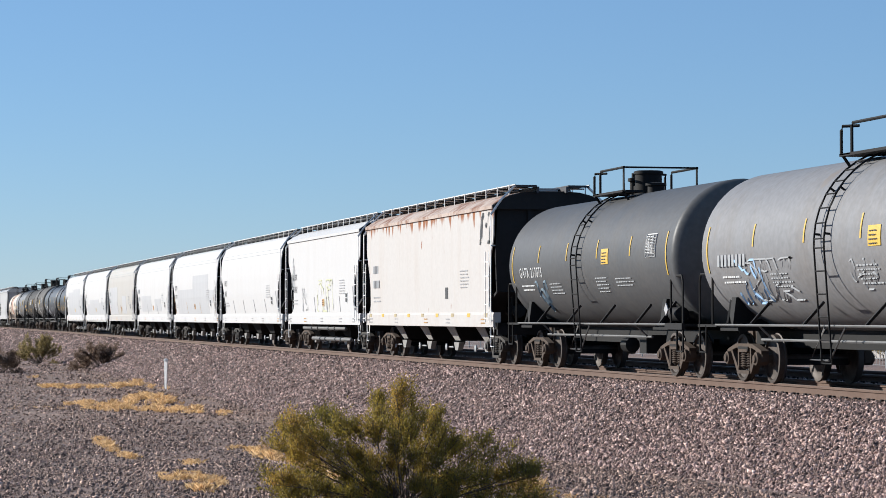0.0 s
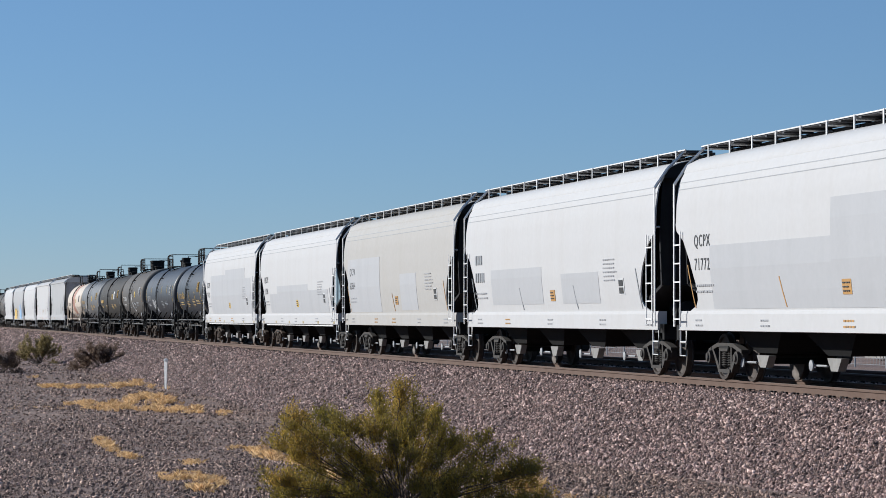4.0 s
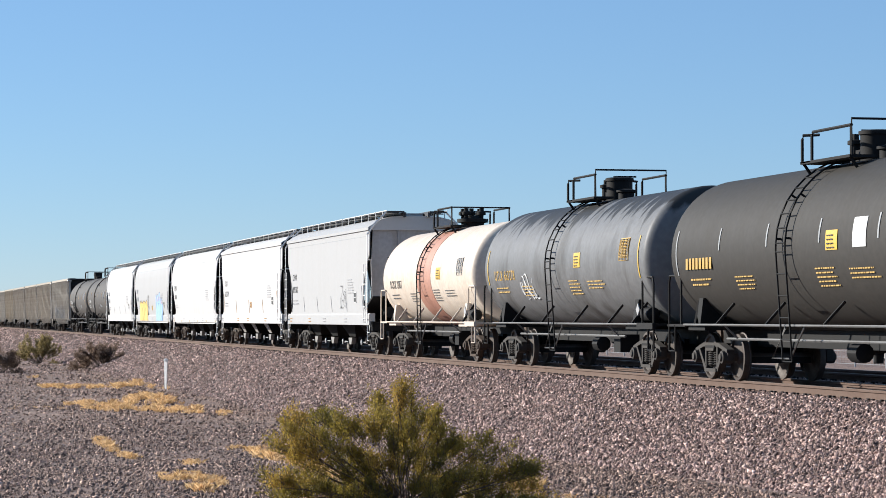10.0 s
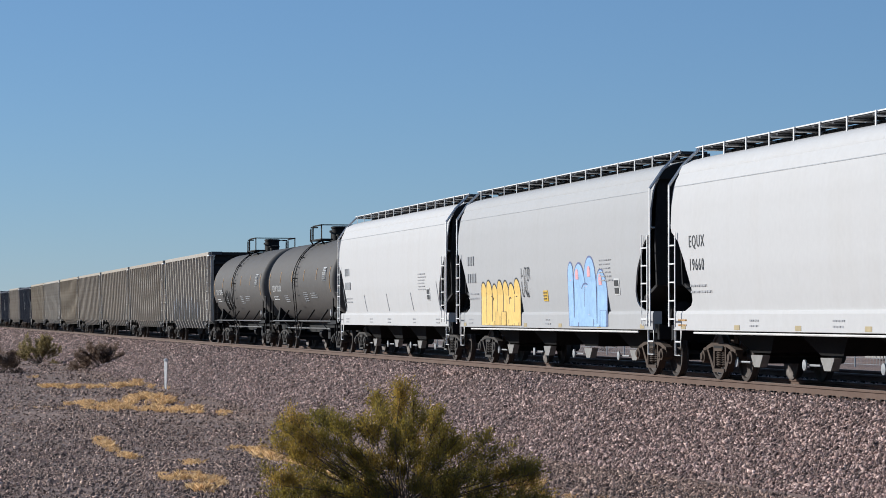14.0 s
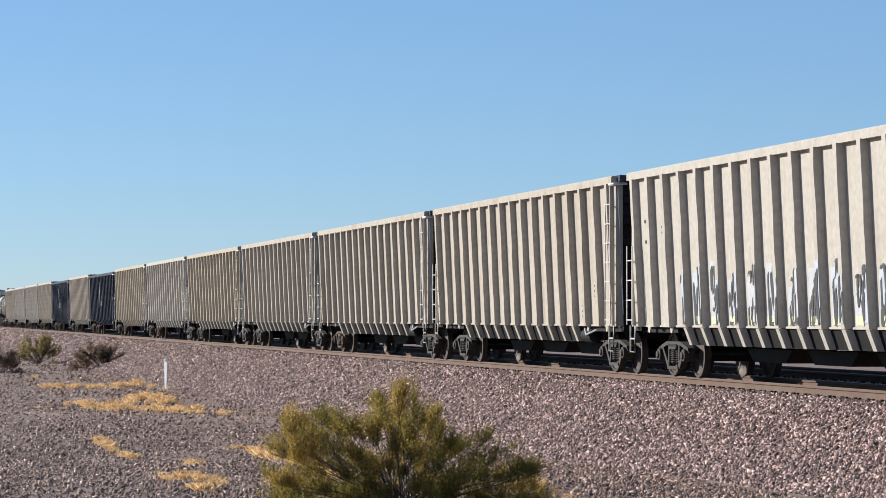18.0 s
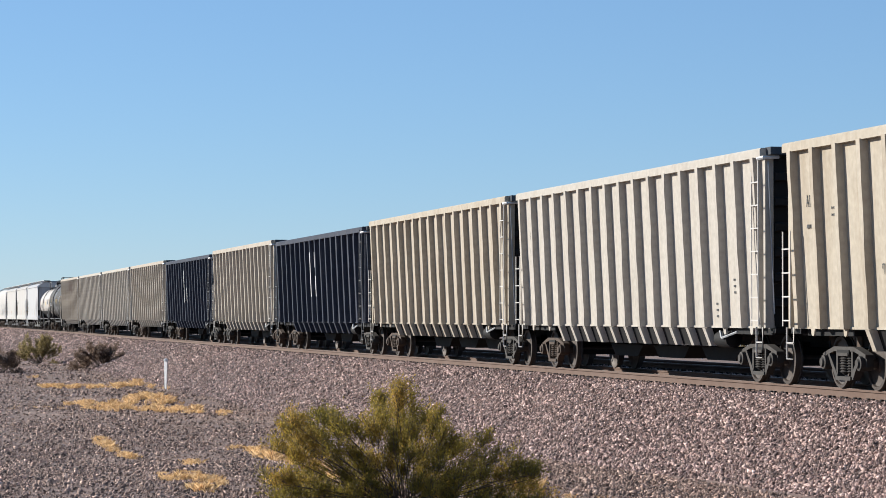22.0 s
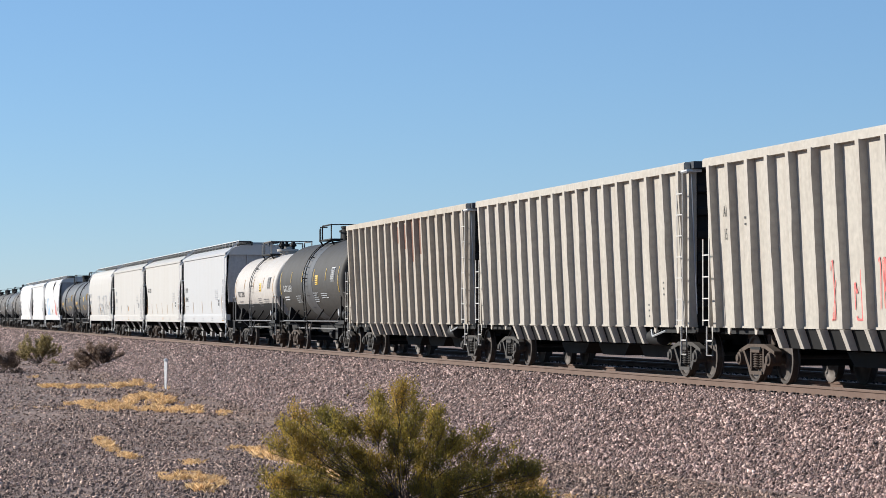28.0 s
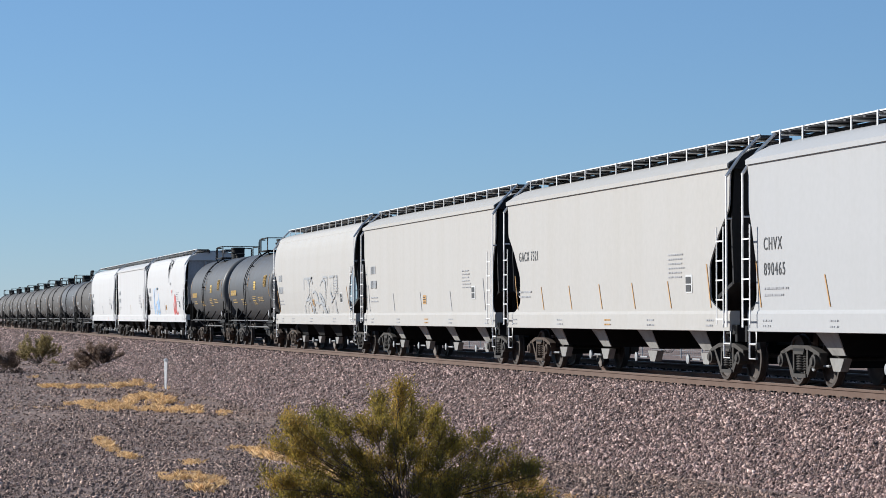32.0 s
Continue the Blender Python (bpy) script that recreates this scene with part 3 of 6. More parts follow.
def hopper_car(L, kind, side_mat, label, seed, roof_mat=None, trim=None, open_posts=None, end_mat=None, bays=4, cut=1.0, bay_mat=None):
    rng = random.Random(seed)
    car = thing("covered_hopper_car", label, "hopper car", group="freight cars of the train")
    table = CURVED if kind == "curved" else FLAT
    prof = lambda z: lerp(table, z)
    hb = L / 2 - 0.72
    trim = trim or side_mat
    roof_mat = roof_mat or side_mat
    # Ends default to painted shade rather than the side's paint.
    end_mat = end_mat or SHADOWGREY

    def sheet():
        g = Geo()
        zs = [1.36 + (4.12 - 1.36) * i / 26 for i in range(27)]
        cols = 14
        vs = []
        for z in zs:
            e = hb - end_cut(kind, z, cut)
            vs += [(-e + 2 * e * j / cols, -prof(z), z) for j in range(cols + 1)]
        n, k = cols + 1, len(vs)
        vs += [(a, b + 0.03, c) for a, b, c in vs]
        fs = [(i * n + j, i * n + j + 1, (i + 1) * n + j + 1, (i + 1) * n + j) for i in range(26) for j in range(cols)]
        fs += [tuple(q + k for q in reversed(f)) for f in fs]
        rim = [j for j in range(n)] + [i * n + cols for i in range(1, 27)] + [26 * n + j for j in range(cols - 1, -1, -1)] + [i * n for i in range(25, 0, -1)]
        fs += [(rim[i], rim[(i + 1) % len(rim)], rim[(i + 1) % len(rim)] + k, rim[i] + k) for i in range(len(rim))]
        return g.add(vs, fs).mesh("side_sheet", side_mat, 40)

    def sill():
        return Geo().slice([(-1.50, 0.97), (-1.55, 0.98), (-1.55, 1.30), (-1.53, 1.362), (-1.35, 1.362), (-1.35, 0.97)], -hb, hb).mesh("side_sill", trim, 0)

    def roof_poly():
        w = prof(4.12)
        half = [(w + (0.05 if kind != "curved" else 0.0), 4.06 if kind != "curved" else 4.12), (w + (0.05 if kind != "curved" else 0), 4.15), (1.36, 4.30), (1.12, 4.42), (0.8, 4.50), (0.4, 4.53)]
        return [(-a, b) for a, b in half] + [(a, b) for a, b in reversed(half)]

    def roof():
        return Geo().slice(roof_poly(), -hb, hb).mesh("roof", roof_mat, 40)

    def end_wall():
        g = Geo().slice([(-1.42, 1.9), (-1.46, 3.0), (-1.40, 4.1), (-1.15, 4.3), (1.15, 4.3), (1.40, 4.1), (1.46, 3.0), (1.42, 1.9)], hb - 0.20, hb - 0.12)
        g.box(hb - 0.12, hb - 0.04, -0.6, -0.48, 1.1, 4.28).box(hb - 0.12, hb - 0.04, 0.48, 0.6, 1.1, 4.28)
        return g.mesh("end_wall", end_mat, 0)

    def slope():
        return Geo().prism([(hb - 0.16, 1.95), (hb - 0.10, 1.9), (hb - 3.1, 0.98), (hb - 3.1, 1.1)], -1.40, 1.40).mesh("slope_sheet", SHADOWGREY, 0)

    key = (kind, L, side_mat.name, roof_mat.name, trim.name, end_mat.name, cut)
    for turn in (0, 180):
        part("side_sheet", cached(("sheet",) + key, sheet), car, turn=turn)
        part("side_sill", cached(("sill",) + key, sill), car, turn=turn)
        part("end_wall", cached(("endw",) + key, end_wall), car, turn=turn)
        # Thin dark plate added over the roof's end face, standing in for shade.
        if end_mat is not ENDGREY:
            part("roof_end", cached(("roofend",) + key, lambda: Geo().slice([(0.985 * a, b - 0.01) for a, b in roof_poly()], hb + 0.002, hb + 0.03).mesh("roof_end", end_mat, 0)), car, turn=turn, label="thin dark plate added as shade on the roof's end face")
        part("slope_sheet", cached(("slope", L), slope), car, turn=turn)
        part("end_platform", cached(("plat", L), lambda: Geo().box(hb - 0.1, L / 2 - 0.42, -1.45, 1.45, 1.0, 1.06).box(hb - 0.4, L / 2 - 0.42, -1.5, -1.42, 0.92, 1.1)
                                    .box(L / 2 - 0.55, L / 2 - 0.42, -1.5, 1.5, 0.78, 1.08).mesh("end_platform", BLACK, 0)), car, turn=turn)
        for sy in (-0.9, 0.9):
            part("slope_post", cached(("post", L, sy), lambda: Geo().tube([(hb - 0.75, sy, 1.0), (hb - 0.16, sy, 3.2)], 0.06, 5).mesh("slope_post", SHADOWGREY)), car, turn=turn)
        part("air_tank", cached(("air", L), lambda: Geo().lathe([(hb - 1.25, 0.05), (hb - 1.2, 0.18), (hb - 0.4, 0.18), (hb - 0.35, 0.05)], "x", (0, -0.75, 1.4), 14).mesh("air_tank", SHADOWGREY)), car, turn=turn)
    part("roof", cached(("roof",) + key, roof), car)
    part("centre_sill", cached(("csill", L), lambda: Geo().box(-L / 2 + 0.5, L / 2 - 0.5, -0.2, 0.2, 0.70, 1.0).mesh("centre_sill", BLACK, 0)), car)
    light = open_posts or PIPEWHITE
    lname = light.name
    for sx in (-1, 1):
        for sy in (-1, 1):
            ex = sx * (hb - 0.02)
            part("side_ladder", cached(("lad", L, sx, sy, lname), lambda: ladder_geo(ex - sx * 0.02, ex - sx * 0.42, sy * 1.66, 1.1, 2.95).mesh("side_ladder", light)), car)
            part("step", cached(("step", L, sx, sy, lname), lambda: Geo().tube([(ex, sy * 1.52, 1.0), (ex, sy * 1.52, 0.47), (ex - sx * 0.38, sy * 1.52, 0.47), (ex - sx * 0.38, sy * 1.52, 1.0)], 0.02, 5)
                                .tube([(ex, sy * 1.52, 0.74), (ex - sx * 0.38, sy * 1.52, 0.74)], 0.018, 5).mesh("step", light)), car)
            part("corner_post", cached(("corner", L, sx, sy, lname), lambda: Geo().box(sx * (hb + 0.05) - 0.035, sx * (hb + 0.05) + 0.035, sy * 1.63 - 0.01, sy * 1.63 + 0.01, 1.05, 3.92)
                                       .tube([(sx * (hb + 0.05), sy * 1.63, 3.9), (sx * (hb + 0.05), sy * 1.35, 4.3), (sx * (hb + 0.05), sy * 0.98, 4.66)], 0.032, 5)
                                       .tube([(sx * (hb - 0.05), sy * 1.5, 3.1), (sx * (hb + 0.05), sy * 1.62, 3.1)], 0.02, 5).mesh("corner_post", light)), car)
    for sy in (-1, 1):
        part("running_board", cached(("board", L, sy), lambda: running_board(hb, sy)), car)
        part("board_edge", cached(("edge", L, sy, lname), lambda: Geo().box(-hb - 0.2, hb + 0.2, sy * 1.0 - 0.012, sy * 1.0 + 0.012, 4.676, 4.70).mesh("board_edge", light, 0)), car)
        count = 14
        for i in range(count):
            x = -hb + 0.35 + (2 * hb - 0.7) * i / (count - 1)
            part("board_bracket", cached(("brk", sy, lname), lambda: Geo().box(-0.026, 0.026, sy * 1.035 - 0.008, sy * 1.035 + 0.008, 4.38, 4.70).tube([(0, sy * 1.0, 4.61), (0, sy * 0.4, 4.61)], 0.02, 4).mesh("board_bracket", light)), car, (x, 0, 0))
    for i in range(6):
        x = -hb + (2 * hb) * (i + 0.5) / 6
        part("roof_hatch", cached("hatch", lambda: Geo().box(-1.0, 1.0, -0.32, 0.32, 4.49, 4.60).box(-1.03, 1.03, -0.35, 0.35, 4.60, 4.63).mesh("roof_hatch", ROOFGREY, 0)), car, (x, 0, 0))
    # Dark sheet added to close the open body and block light between the bays.
    part("floor_sheet", cached(("light_block", L), lambda: Geo().box(-hb + 2.9, hb - 2.9, -1.36, 1.36, 1.14, 1.19).mesh("floor_sheet", SHADOWGREY, 0)), car)
    pitch = 3.68 * L / 19.0
    for i in range(bays):
        x = (i - (bays - 1) / 2) * pitch
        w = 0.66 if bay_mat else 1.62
        fun = part("hopper_bay", cached(("bay", round(w, 2)), lambda: bay_mesh(w, BAYSHADE, 0.55 if w > 1 else 0.32)), car, (x, 0, 0), "outlet bay blackened by grime and painted shade")
        # Only the lit front stays white; the bay's other faces carry painted shade.
        if bay_mat:
            part("bay_front", cached("bay_front", lambda: Geo().add([(a, b + d, c) for d in (-0.03, -0.012) for a, b, c in ((-0.62, -1.22, 1.16), (0.62, -1.22, 1.16), (0.32, -0.88, 0.57), (-0.32, -0.88, 0.57))],
                                                                    [(0, 1, 2, 3), (7, 6, 5, 4), (0, 4, 5, 1), (1, 5, 6, 2), (2, 6, 7, 3), (3, 7, 4, 0)]).mesh("bay_front", BAYWHITE, 0)), fun, label="lit white front of the outlet bay, laid on as a sheet")
        part("outlet_gate", cached("gate", lambda: Geo().prism([(-0.34, 0.52), (0.34, 0.52), (0.32, 0.48), (0.16, 0.29), (-0.16, 0.29), (-0.32, 0.48)], -0.95, -0.80).mesh("outlet_gate", GATESTEEL, 30)), fun)
        part("gate_crank", cached("crank", lambda: Geo().tube([(-0.85, -1.0, 0.38), (-0.25, -0.98, 0.38)], 0.022)
                                  .lathe([(-1.09, 0.02), (-1.07, 0.10), (-1.04, 0.10), (-1.02, 0.02)], "y", (-0.85, 0, 0.38), 12).mesh("gate_crank", LETTERGREY, 30)), fun)
    running_gear(car, L, seed=seed)
    return car, prof, hb


def running_board(hb, sy):
    g = Geo()
    n = int(2 * hb / 0.9)
    g.box(-hb - 0.2, hb + 0.2, min(sy * 0.42, sy * 0.985), max(sy * 0.42, sy * 0.985), 4.655, 4.68)
    for i in range(n + 1):
        x = -hb - 0.15 + (2 * hb + 0.3) * i / n
        g.box(x - 0.05, x + 0.05, min(sy * 0.42, sy * 1.0), max(sy * 0.42, sy * 1.0), 4.625, 4.652)
    g.box(-hb - 0.2, hb + 0.2, min(sy * 0.36, sy * 0.42), max(sy * 0.36, sy * 0.42), 4.48, 4.64)
    return g.mesh("running_board", GRATE, 0)


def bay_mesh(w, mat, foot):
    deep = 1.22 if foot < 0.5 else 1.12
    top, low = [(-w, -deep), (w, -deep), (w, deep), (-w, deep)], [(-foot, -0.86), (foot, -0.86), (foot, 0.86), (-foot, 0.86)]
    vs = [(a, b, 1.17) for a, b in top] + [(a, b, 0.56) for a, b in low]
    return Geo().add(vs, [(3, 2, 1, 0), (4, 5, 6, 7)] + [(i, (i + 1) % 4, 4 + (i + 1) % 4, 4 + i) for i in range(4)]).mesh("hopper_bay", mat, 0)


def hopper_marks(car, prof, hb, seed, mark="", number="", letter=None, stripes=6, patch=None, tag=True, stripe_mat=None, squares=False, drop=0.0, back=0.0):
    rng = random.Random(seed)
    letter = letter or LETTERBLACK
    x0 = -hb + 1.2 - back
    for side in (-1, 1):
        xs = x0 if side < 0 else hb - 1.2
        if mark:
            side_text(car, prof, mark, xs, 2.62 - drop, 0.24, letter, side)
        elif side < 0:
            side_chars(car, prof, xs, 2.62, 4, 0.24, LETTERGREY, "car_mark")
        if number:
            side_text(car, prof, number, xs, 2.16 - drop, 0.24, letter, side)
        elif side < 0 and " " not in mark:
            side_chars(car, prof, xs, 2.16, 5, 0.24, LETTERGREY, "car_number")
    side_bars(car, prof, x0, 1.86 - drop * 0.6, 1.3, 2, FAINTGREY, -1, 0.12, seed)
    side_bars(car, prof, hb - 3.9, 2.5, 1.1, 6, FAINTGREY, -1, 0.09, seed + 1)
    if tag:
        plate = side_patch(car, "data_panel", prof, hb - 2.75, 1.72, 0.40, 0.36, LETTERWHITE, lift=0.01)
        for dz in (0.03, 0.19):
            side_patch(plate, "data_field", prof, hb - 2.72, 1.72 + dz, 0.3, 0.13, LETTERBLACK, lift=0.02)
        if squares or rng.random() < 0.5:
            tag = side_patch(car, "data_label", prof, 0.12, 1.62, 0.42, 0.26, ORANGE if stripe_mat is None and not squares else YELLOW)
            side_bars(tag, prof, 0.16, 1.82, 0.34, 3, LETTERBLACK, -1, 0.07, seed + 9, lift=0.02, name="label_print")
    if squares:
        for i in range(6):
            side_patch(car, "reflector_square", lambda z: 1.552, -hb + 0.5 + (2 * hb - 1.4) * i / 5, 1.0, 0.30, 0.09, TAN, lift=0.004)
        part("train_line", cached(("tline", round(hb, 2)), lambda: Geo().tube([(-hb + 1.2, -1.5, 0.93), (hb - 1.2, -1.5, 0.93)], 0.022, 6).mesh("train_line", PIPEWHITE)), car, label="thin white pipe under the sill")
    for i in range(stripes):
        x = -hb + 1.0 - back + (2 * hb - 2.2) * i / max(1, stripes - 1)
        side_patch(car, "reflector_stripe", prof, x, 1.42, 0.045, 0.55 if 0 < i < stripes - 1 else 0.85, stripe_mat or (ORANGE if seed % 2 else LETTERGREY), slant=-0.24)
    if patch:
        for px, pz, pw, ph in patch:
            side_patch(car, "repainted_patch", prof, px, pz, pw, ph, PATCH, lift=0.006)
    for i in range(5):
        x = -hb + 1.0 + (2 * hb - 2) * (i + rng.uniform(-0.2, 0.2)) / 4
        side_bars(car, lambda z: 1.552, x, 1.18, 0.55, 2, ORANGE if rng.random() < 0.25 else FAINTGREY, -1, 0.10, seed + 20 + i, lift=0.004)


# ---- tank cars ----
def tank_car(L, top, R, shell_mat, label, seed, dome="plain", rail_mat=None, band=None, rail_high=0.54, hand_mat=None, frame_mat=None, belly=False):
    car = thing("tank_car", label, "tank car", group="freight cars of the train")
    zc = top - R
    half = L / 2 - 0.55
    depth = R * 0.30
    cyl = half - depth
    rail_mat = rail_mat or BLACK
    hand_mat = hand_mat or rail_mat
    frame_mat = frame_mat or BLACK
    fn = frame_mat.name
    if dome == "cage":
        rail_high = 0.65
    if dome == "single":
        rail_high = 0.66

    def shell():
        prof = []
        for i in range(17):
            a = math.pi / 2 * (i / 16)
            prof.append((-cyl - depth * math.cos(a), max(R * math.sin(a), 0.01)))
        head = [(-a, r) for a, r in reversed(prof)]
        prof.append((-cyl + 0.04, R))
        for i in range(1, 6):
            prof.append((-cyl + 2 * cyl * i / 6, R))
        prof += [(cyl - 0.04, R)] + head
        g = Geo().lathe(prof, "x", (0, 0, zc), 56)
        return g.mesh("shell", shell_mat, 40)

    prof = lambda z: math.sqrt(max(R * R - (z - zc) ** 2, 0.01))
    key = (L, top, R)
    part("shell", cached(("shell",) + key + (shell_mat.name,), shell), car)
    if band:
        part("painted_band", Geo().lathe([(-1.0, R - 0.01), (-0.99, R + 0.008), (0.99, R + 0.008), (1.0, R - 0.01)], "x", (-0.1, 0, zc), 56).mesh("painted_band", band), car, label="painted band round the tank's middle")
    if belly:
        ring = [radians(205 + 130 * i / 24) for i in range(25)]
        vs = [(x, d * math.cos(a), zc + d * math.sin(a)) for d in (R + 0.008, R - 0.01) for x in (-cyl, cyl) for a in ring]
        fs = [(25 * k + i, 25 * k + i + 1, 25 * m + i + 1, 25 * m + i) for k, m in ((0, 1), (3, 2), (1, 3), (2, 0)) for i in range(24)]
        part("painted_belly", Geo().add(vs, fs).mesh("painted_belly", BLACK), car, label="black painted belly")
    part("centre_sill", cached(("tsill", L), lambda: Geo().box(-L / 2 + 0.5, L / 2 - 0.5, -0.25, 0.25, 0.66, 1.02).mesh("centre_sill", BLACK, 0)), car)
    for turn in (0, 180):
        part("saddle", cached(("saddle", fn) + key, lambda: Geo().slice([(-1.38, 1.0), (-1.30, 1.62), (-1.15, 1.62), (-0.9, 1.2), (0.9, 1.2), (1.15, 1.62), (1.30, 1.62), (1.38, 1.0)], L / 2 - 2.35, L / 2 - 2.1)
                              .slice([(-1.4, 0.98), (-1.4, 1.06), (1.4, 1.06), (1.4, 0.98)], L / 2 - 2.75, L / 2 - 1.7).mesh("saddle", frame_mat, 0)), car, turn=turn)
        part("end_platform", cached(("tplat", L, fn), lambda: Geo().box(L / 2 - 1.6, L / 2 - 0.45, -1.45, 1.45, 1.05, 1.10).box(L / 2 - 1.6, L / 2 - 0.45, -1.5, -1.42, 0.99, 1.12).mesh("end_platform", frame_mat, 0)), car, turn=turn)
        part("side_rail", cached(("srail", L, fn), lambda: Geo().tube([(-L / 2 + 1.6, -1.46, 1.09), (L / 2 - 1.6, -1.46, 1.09)], 0.024, 6).mesh("side_rail", PIPEGREY if frame_mat is BLACK else frame_mat)), car, turn=turn)
        part("pipe", cached(("tpipe", L), lambda: Geo().tube([(-L / 2 + 3.4, -1.15, 0.82), (L / 2 - 3.6, -1.15, 0.82)], 0.028, 6).tube([(-L / 4, -1.15, 0.82), (-L / 4, -1.42, 1.07)], 0.02, 5)
                             .tube([(L / 4, -1.15, 0.82), (L / 4, -1.42, 1.07)], 0.02, 5).mesh("pipe", PIPEGREY)), car, turn=turn)
        for sy in (-1, 1):
            part("handrail", cached(("hrail", L, sy, hand_mat.name), lambda: Geo().tube([(L / 2 - 0.55, sy * 1.44, 0.55), (L / 2 - 0.55, sy * 1.44, 1.95), (L / 2 - 0.62, sy * 1.44, 2.08), (L / 2 - 1.25, sy * 1.44, 2.08),
                                                                        (L / 2 - 1.35, sy * 1.44, 2.0), (L / 2 - 1.35, sy * 1.44, 1.1)], 0.024, 6).tube([(L / 2 - 0.55, sy * 1.44, 0.55), (L / 2 - 0.95, sy * 1.44, 0.55), (L / 2 - 0.95, sy * 1.44, 1.08)], 0.022, 5)
                                       .mesh("handrail", hand_mat)), car, turn=turn)
            part("jack_brace", cached(("brace", L, R, zc, sy), lambda: Geo().tube([(L / 2 - 2.2, sy * 1.42, 1.1), (L / 2 - 1.6, sy * 1.1, 1.75)], 0.035, 5).mesh("jack_brace", BLACK)), car, turn=turn)
    for frac in (0.62, 0.22, -0.2, -0.6):
        part("sill_brace", cached(("sbrace", R, zc, fn), lambda: Geo().tube([(-0.25, -1.44, 1.1), (0.25, -1.25, 1.5)], 0.03, 5).mesh("sill_brace", frame_mat)), car, (cyl * frac, 0, 0))
    # ladders follow the shell to the walkway on top
    for sy in (-1, 1):
        def ladder():
            g = Geo()
            path = [(sy * 1.50, 0.45), (sy * 1.50, zc - 0.15)]
            for i in range(8):
                a = math.radians(2 + 66 * i / 7)
                path.append((sy * (R + 0.10) * math.cos(a), zc + (R + 0.10) * math.sin(a)))
            path[1] = (sy * max(R + 0.1, 1.48), zc - 0.1)
            for x in (-0.24, 0.24):
                g.tube([(x, y, z) for y, z in path], 0.018, 5)
            for i in range(len(path) - 1):
                (y0, z0), (y1, z1) = path[i], path[i + 1]
                n = max(1, int(math.hypot(y1 - y0, z1 - z0) / 0.36 + 0.5))
                for k in range(n):
                    y, z = y0 + (y1 - y0) * k / n, z0 + (z1 - z0) * k / n
                    g.tube([(-0.24, y, z), (0.24, y, z)], 0.014, 5)
            for a in (5, 35):
                a = math.radians(a)
                for x in (-0.24, 0.24):
                    g.tube([(x, sy * (R - 0.02) * math.cos(a), zc + (R - 0.02) * math.sin(a)), (x, sy * (R + 0.11) * math.cos(a), zc + (R + 0.11) * math.sin(a))], 0.022, 5)
            return g.mesh("ladder", rail_mat)
        part("ladder", cached(("tlad", R, zc, sy, rail_mat.name), ladder), car, (-0.35, 0, 0))
        part("ladder_bracket", cached(("tbr", R, sy), lambda: Geo().tube([(-0.2, sy * 1.46, 1.06), (-0.9, sy * 1.46, 0.5), (0, sy * 1.46, 0.5)], 0.02, 5).tube([(0.1, sy * 1.46, 0.55), (0.75, sy * 1.46, 1.06)], 0.02, 5)
                                      .mesh("ladder_bracket", PIPEGREY)), car, (-0.35, 0, 0))
    zt = top
    part("top_platform", cached(("top", zt), lambda: Geo().box(-1.3, 1.15, -0.9, -0.42, zt - 0.02, zt + 0.03).box(-1.3, 1.15, 0.42, 0.9, zt - 0.02, zt + 0.03).box(-1.3, -0.8, -0.9, 0.9, zt + 0.002, zt + 0.026)
                                .tube([(-1.2, -0.88, zt), (-1.2, -0.7, zt - 0.25)], 0.03, 5).tube([(1.1, -0.88, zt), (1.1, -0.7, zt - 0.25)], 0.03, 5).mesh("top_platform", BLACK, 0)), car)
    for sy in (-1, 1):
        h = rail_high
        part("guard_rail", cached(("guard", zt, sy, dome == "cage", rail_mat.name), lambda: guard_mesh(zt, sy, dome == "cage", rail_mat, h)), car)
    part("end_guard", cached(("eguard", zt, rail_mat.name), lambda: Geo().tube([(1.15, -0.86, zt), (1.15, -0.86, zt + rail_high), (1.15, 0.86, zt + rail_high), (1.15, 0.86, zt)], 0.024, 6).mesh("end_guard", rail_mat)), car)
    part("end_guard", cached(("eguard2", zt, rail_mat.name), lambda: Geo().tube([(-1.3, 0.3, zt), (-1.3, 0.3, zt + rail_high - 0.02), (-1.3, 0.86, zt + rail_high - 0.02)], 0.024, 6).mesh("end_guard", rail_mat)), car)
    if dome == "valves":
        dm = part("dome", Geo().lathe([(zt - 0.1, 0.34), (zt + 0.12, 0.34), (zt + 0.14, 0.46), (zt + 0.24, 0.46), (zt + 0.26, 0.3), (zt + 0.34, 0.2)], "z", (0.1, 0, 0), 24).mesh("dome", rail_mat if shell_mat.name != "off_white_tank_paint" else BONE), car)
        for dx, dy in ((-0.2, -0.25), (0.25, -0.25), (0.3, 0.2), (-0.2, 0.25), (0.05, -0.05)):
            part("valve", Geo().lathe([(zt + 0.16, 0.05), (zt + 0.34, 0.06), (zt + 0.36, 0.13), (zt + 0.43, 0.13), (zt + 0.48, 0.07), (zt + 0.55, 0.07)], "z", (0.1 + dx, dy, 0), 12).mesh("valve", BLACK), dm)
    else:
        r, h = {"cage": (0.43, 0.55), "single": (0.23, 0.5), "plain": (0.31, 0.50)}[dome]
        dm = part("dome", cached(("dome", zt, r), lambda: Geo().lathe([(zt - 0.25, r * 0.98), (zt + h - 0.06, r), (zt + h - 0.06, r + 0.03), (zt + h, r + 0.03), (zt + h + 0.02, r * 0.9)], "z", (0.2, 0, 0), 28).mesh("dome", BLACK)), car, label="black round manway dome")
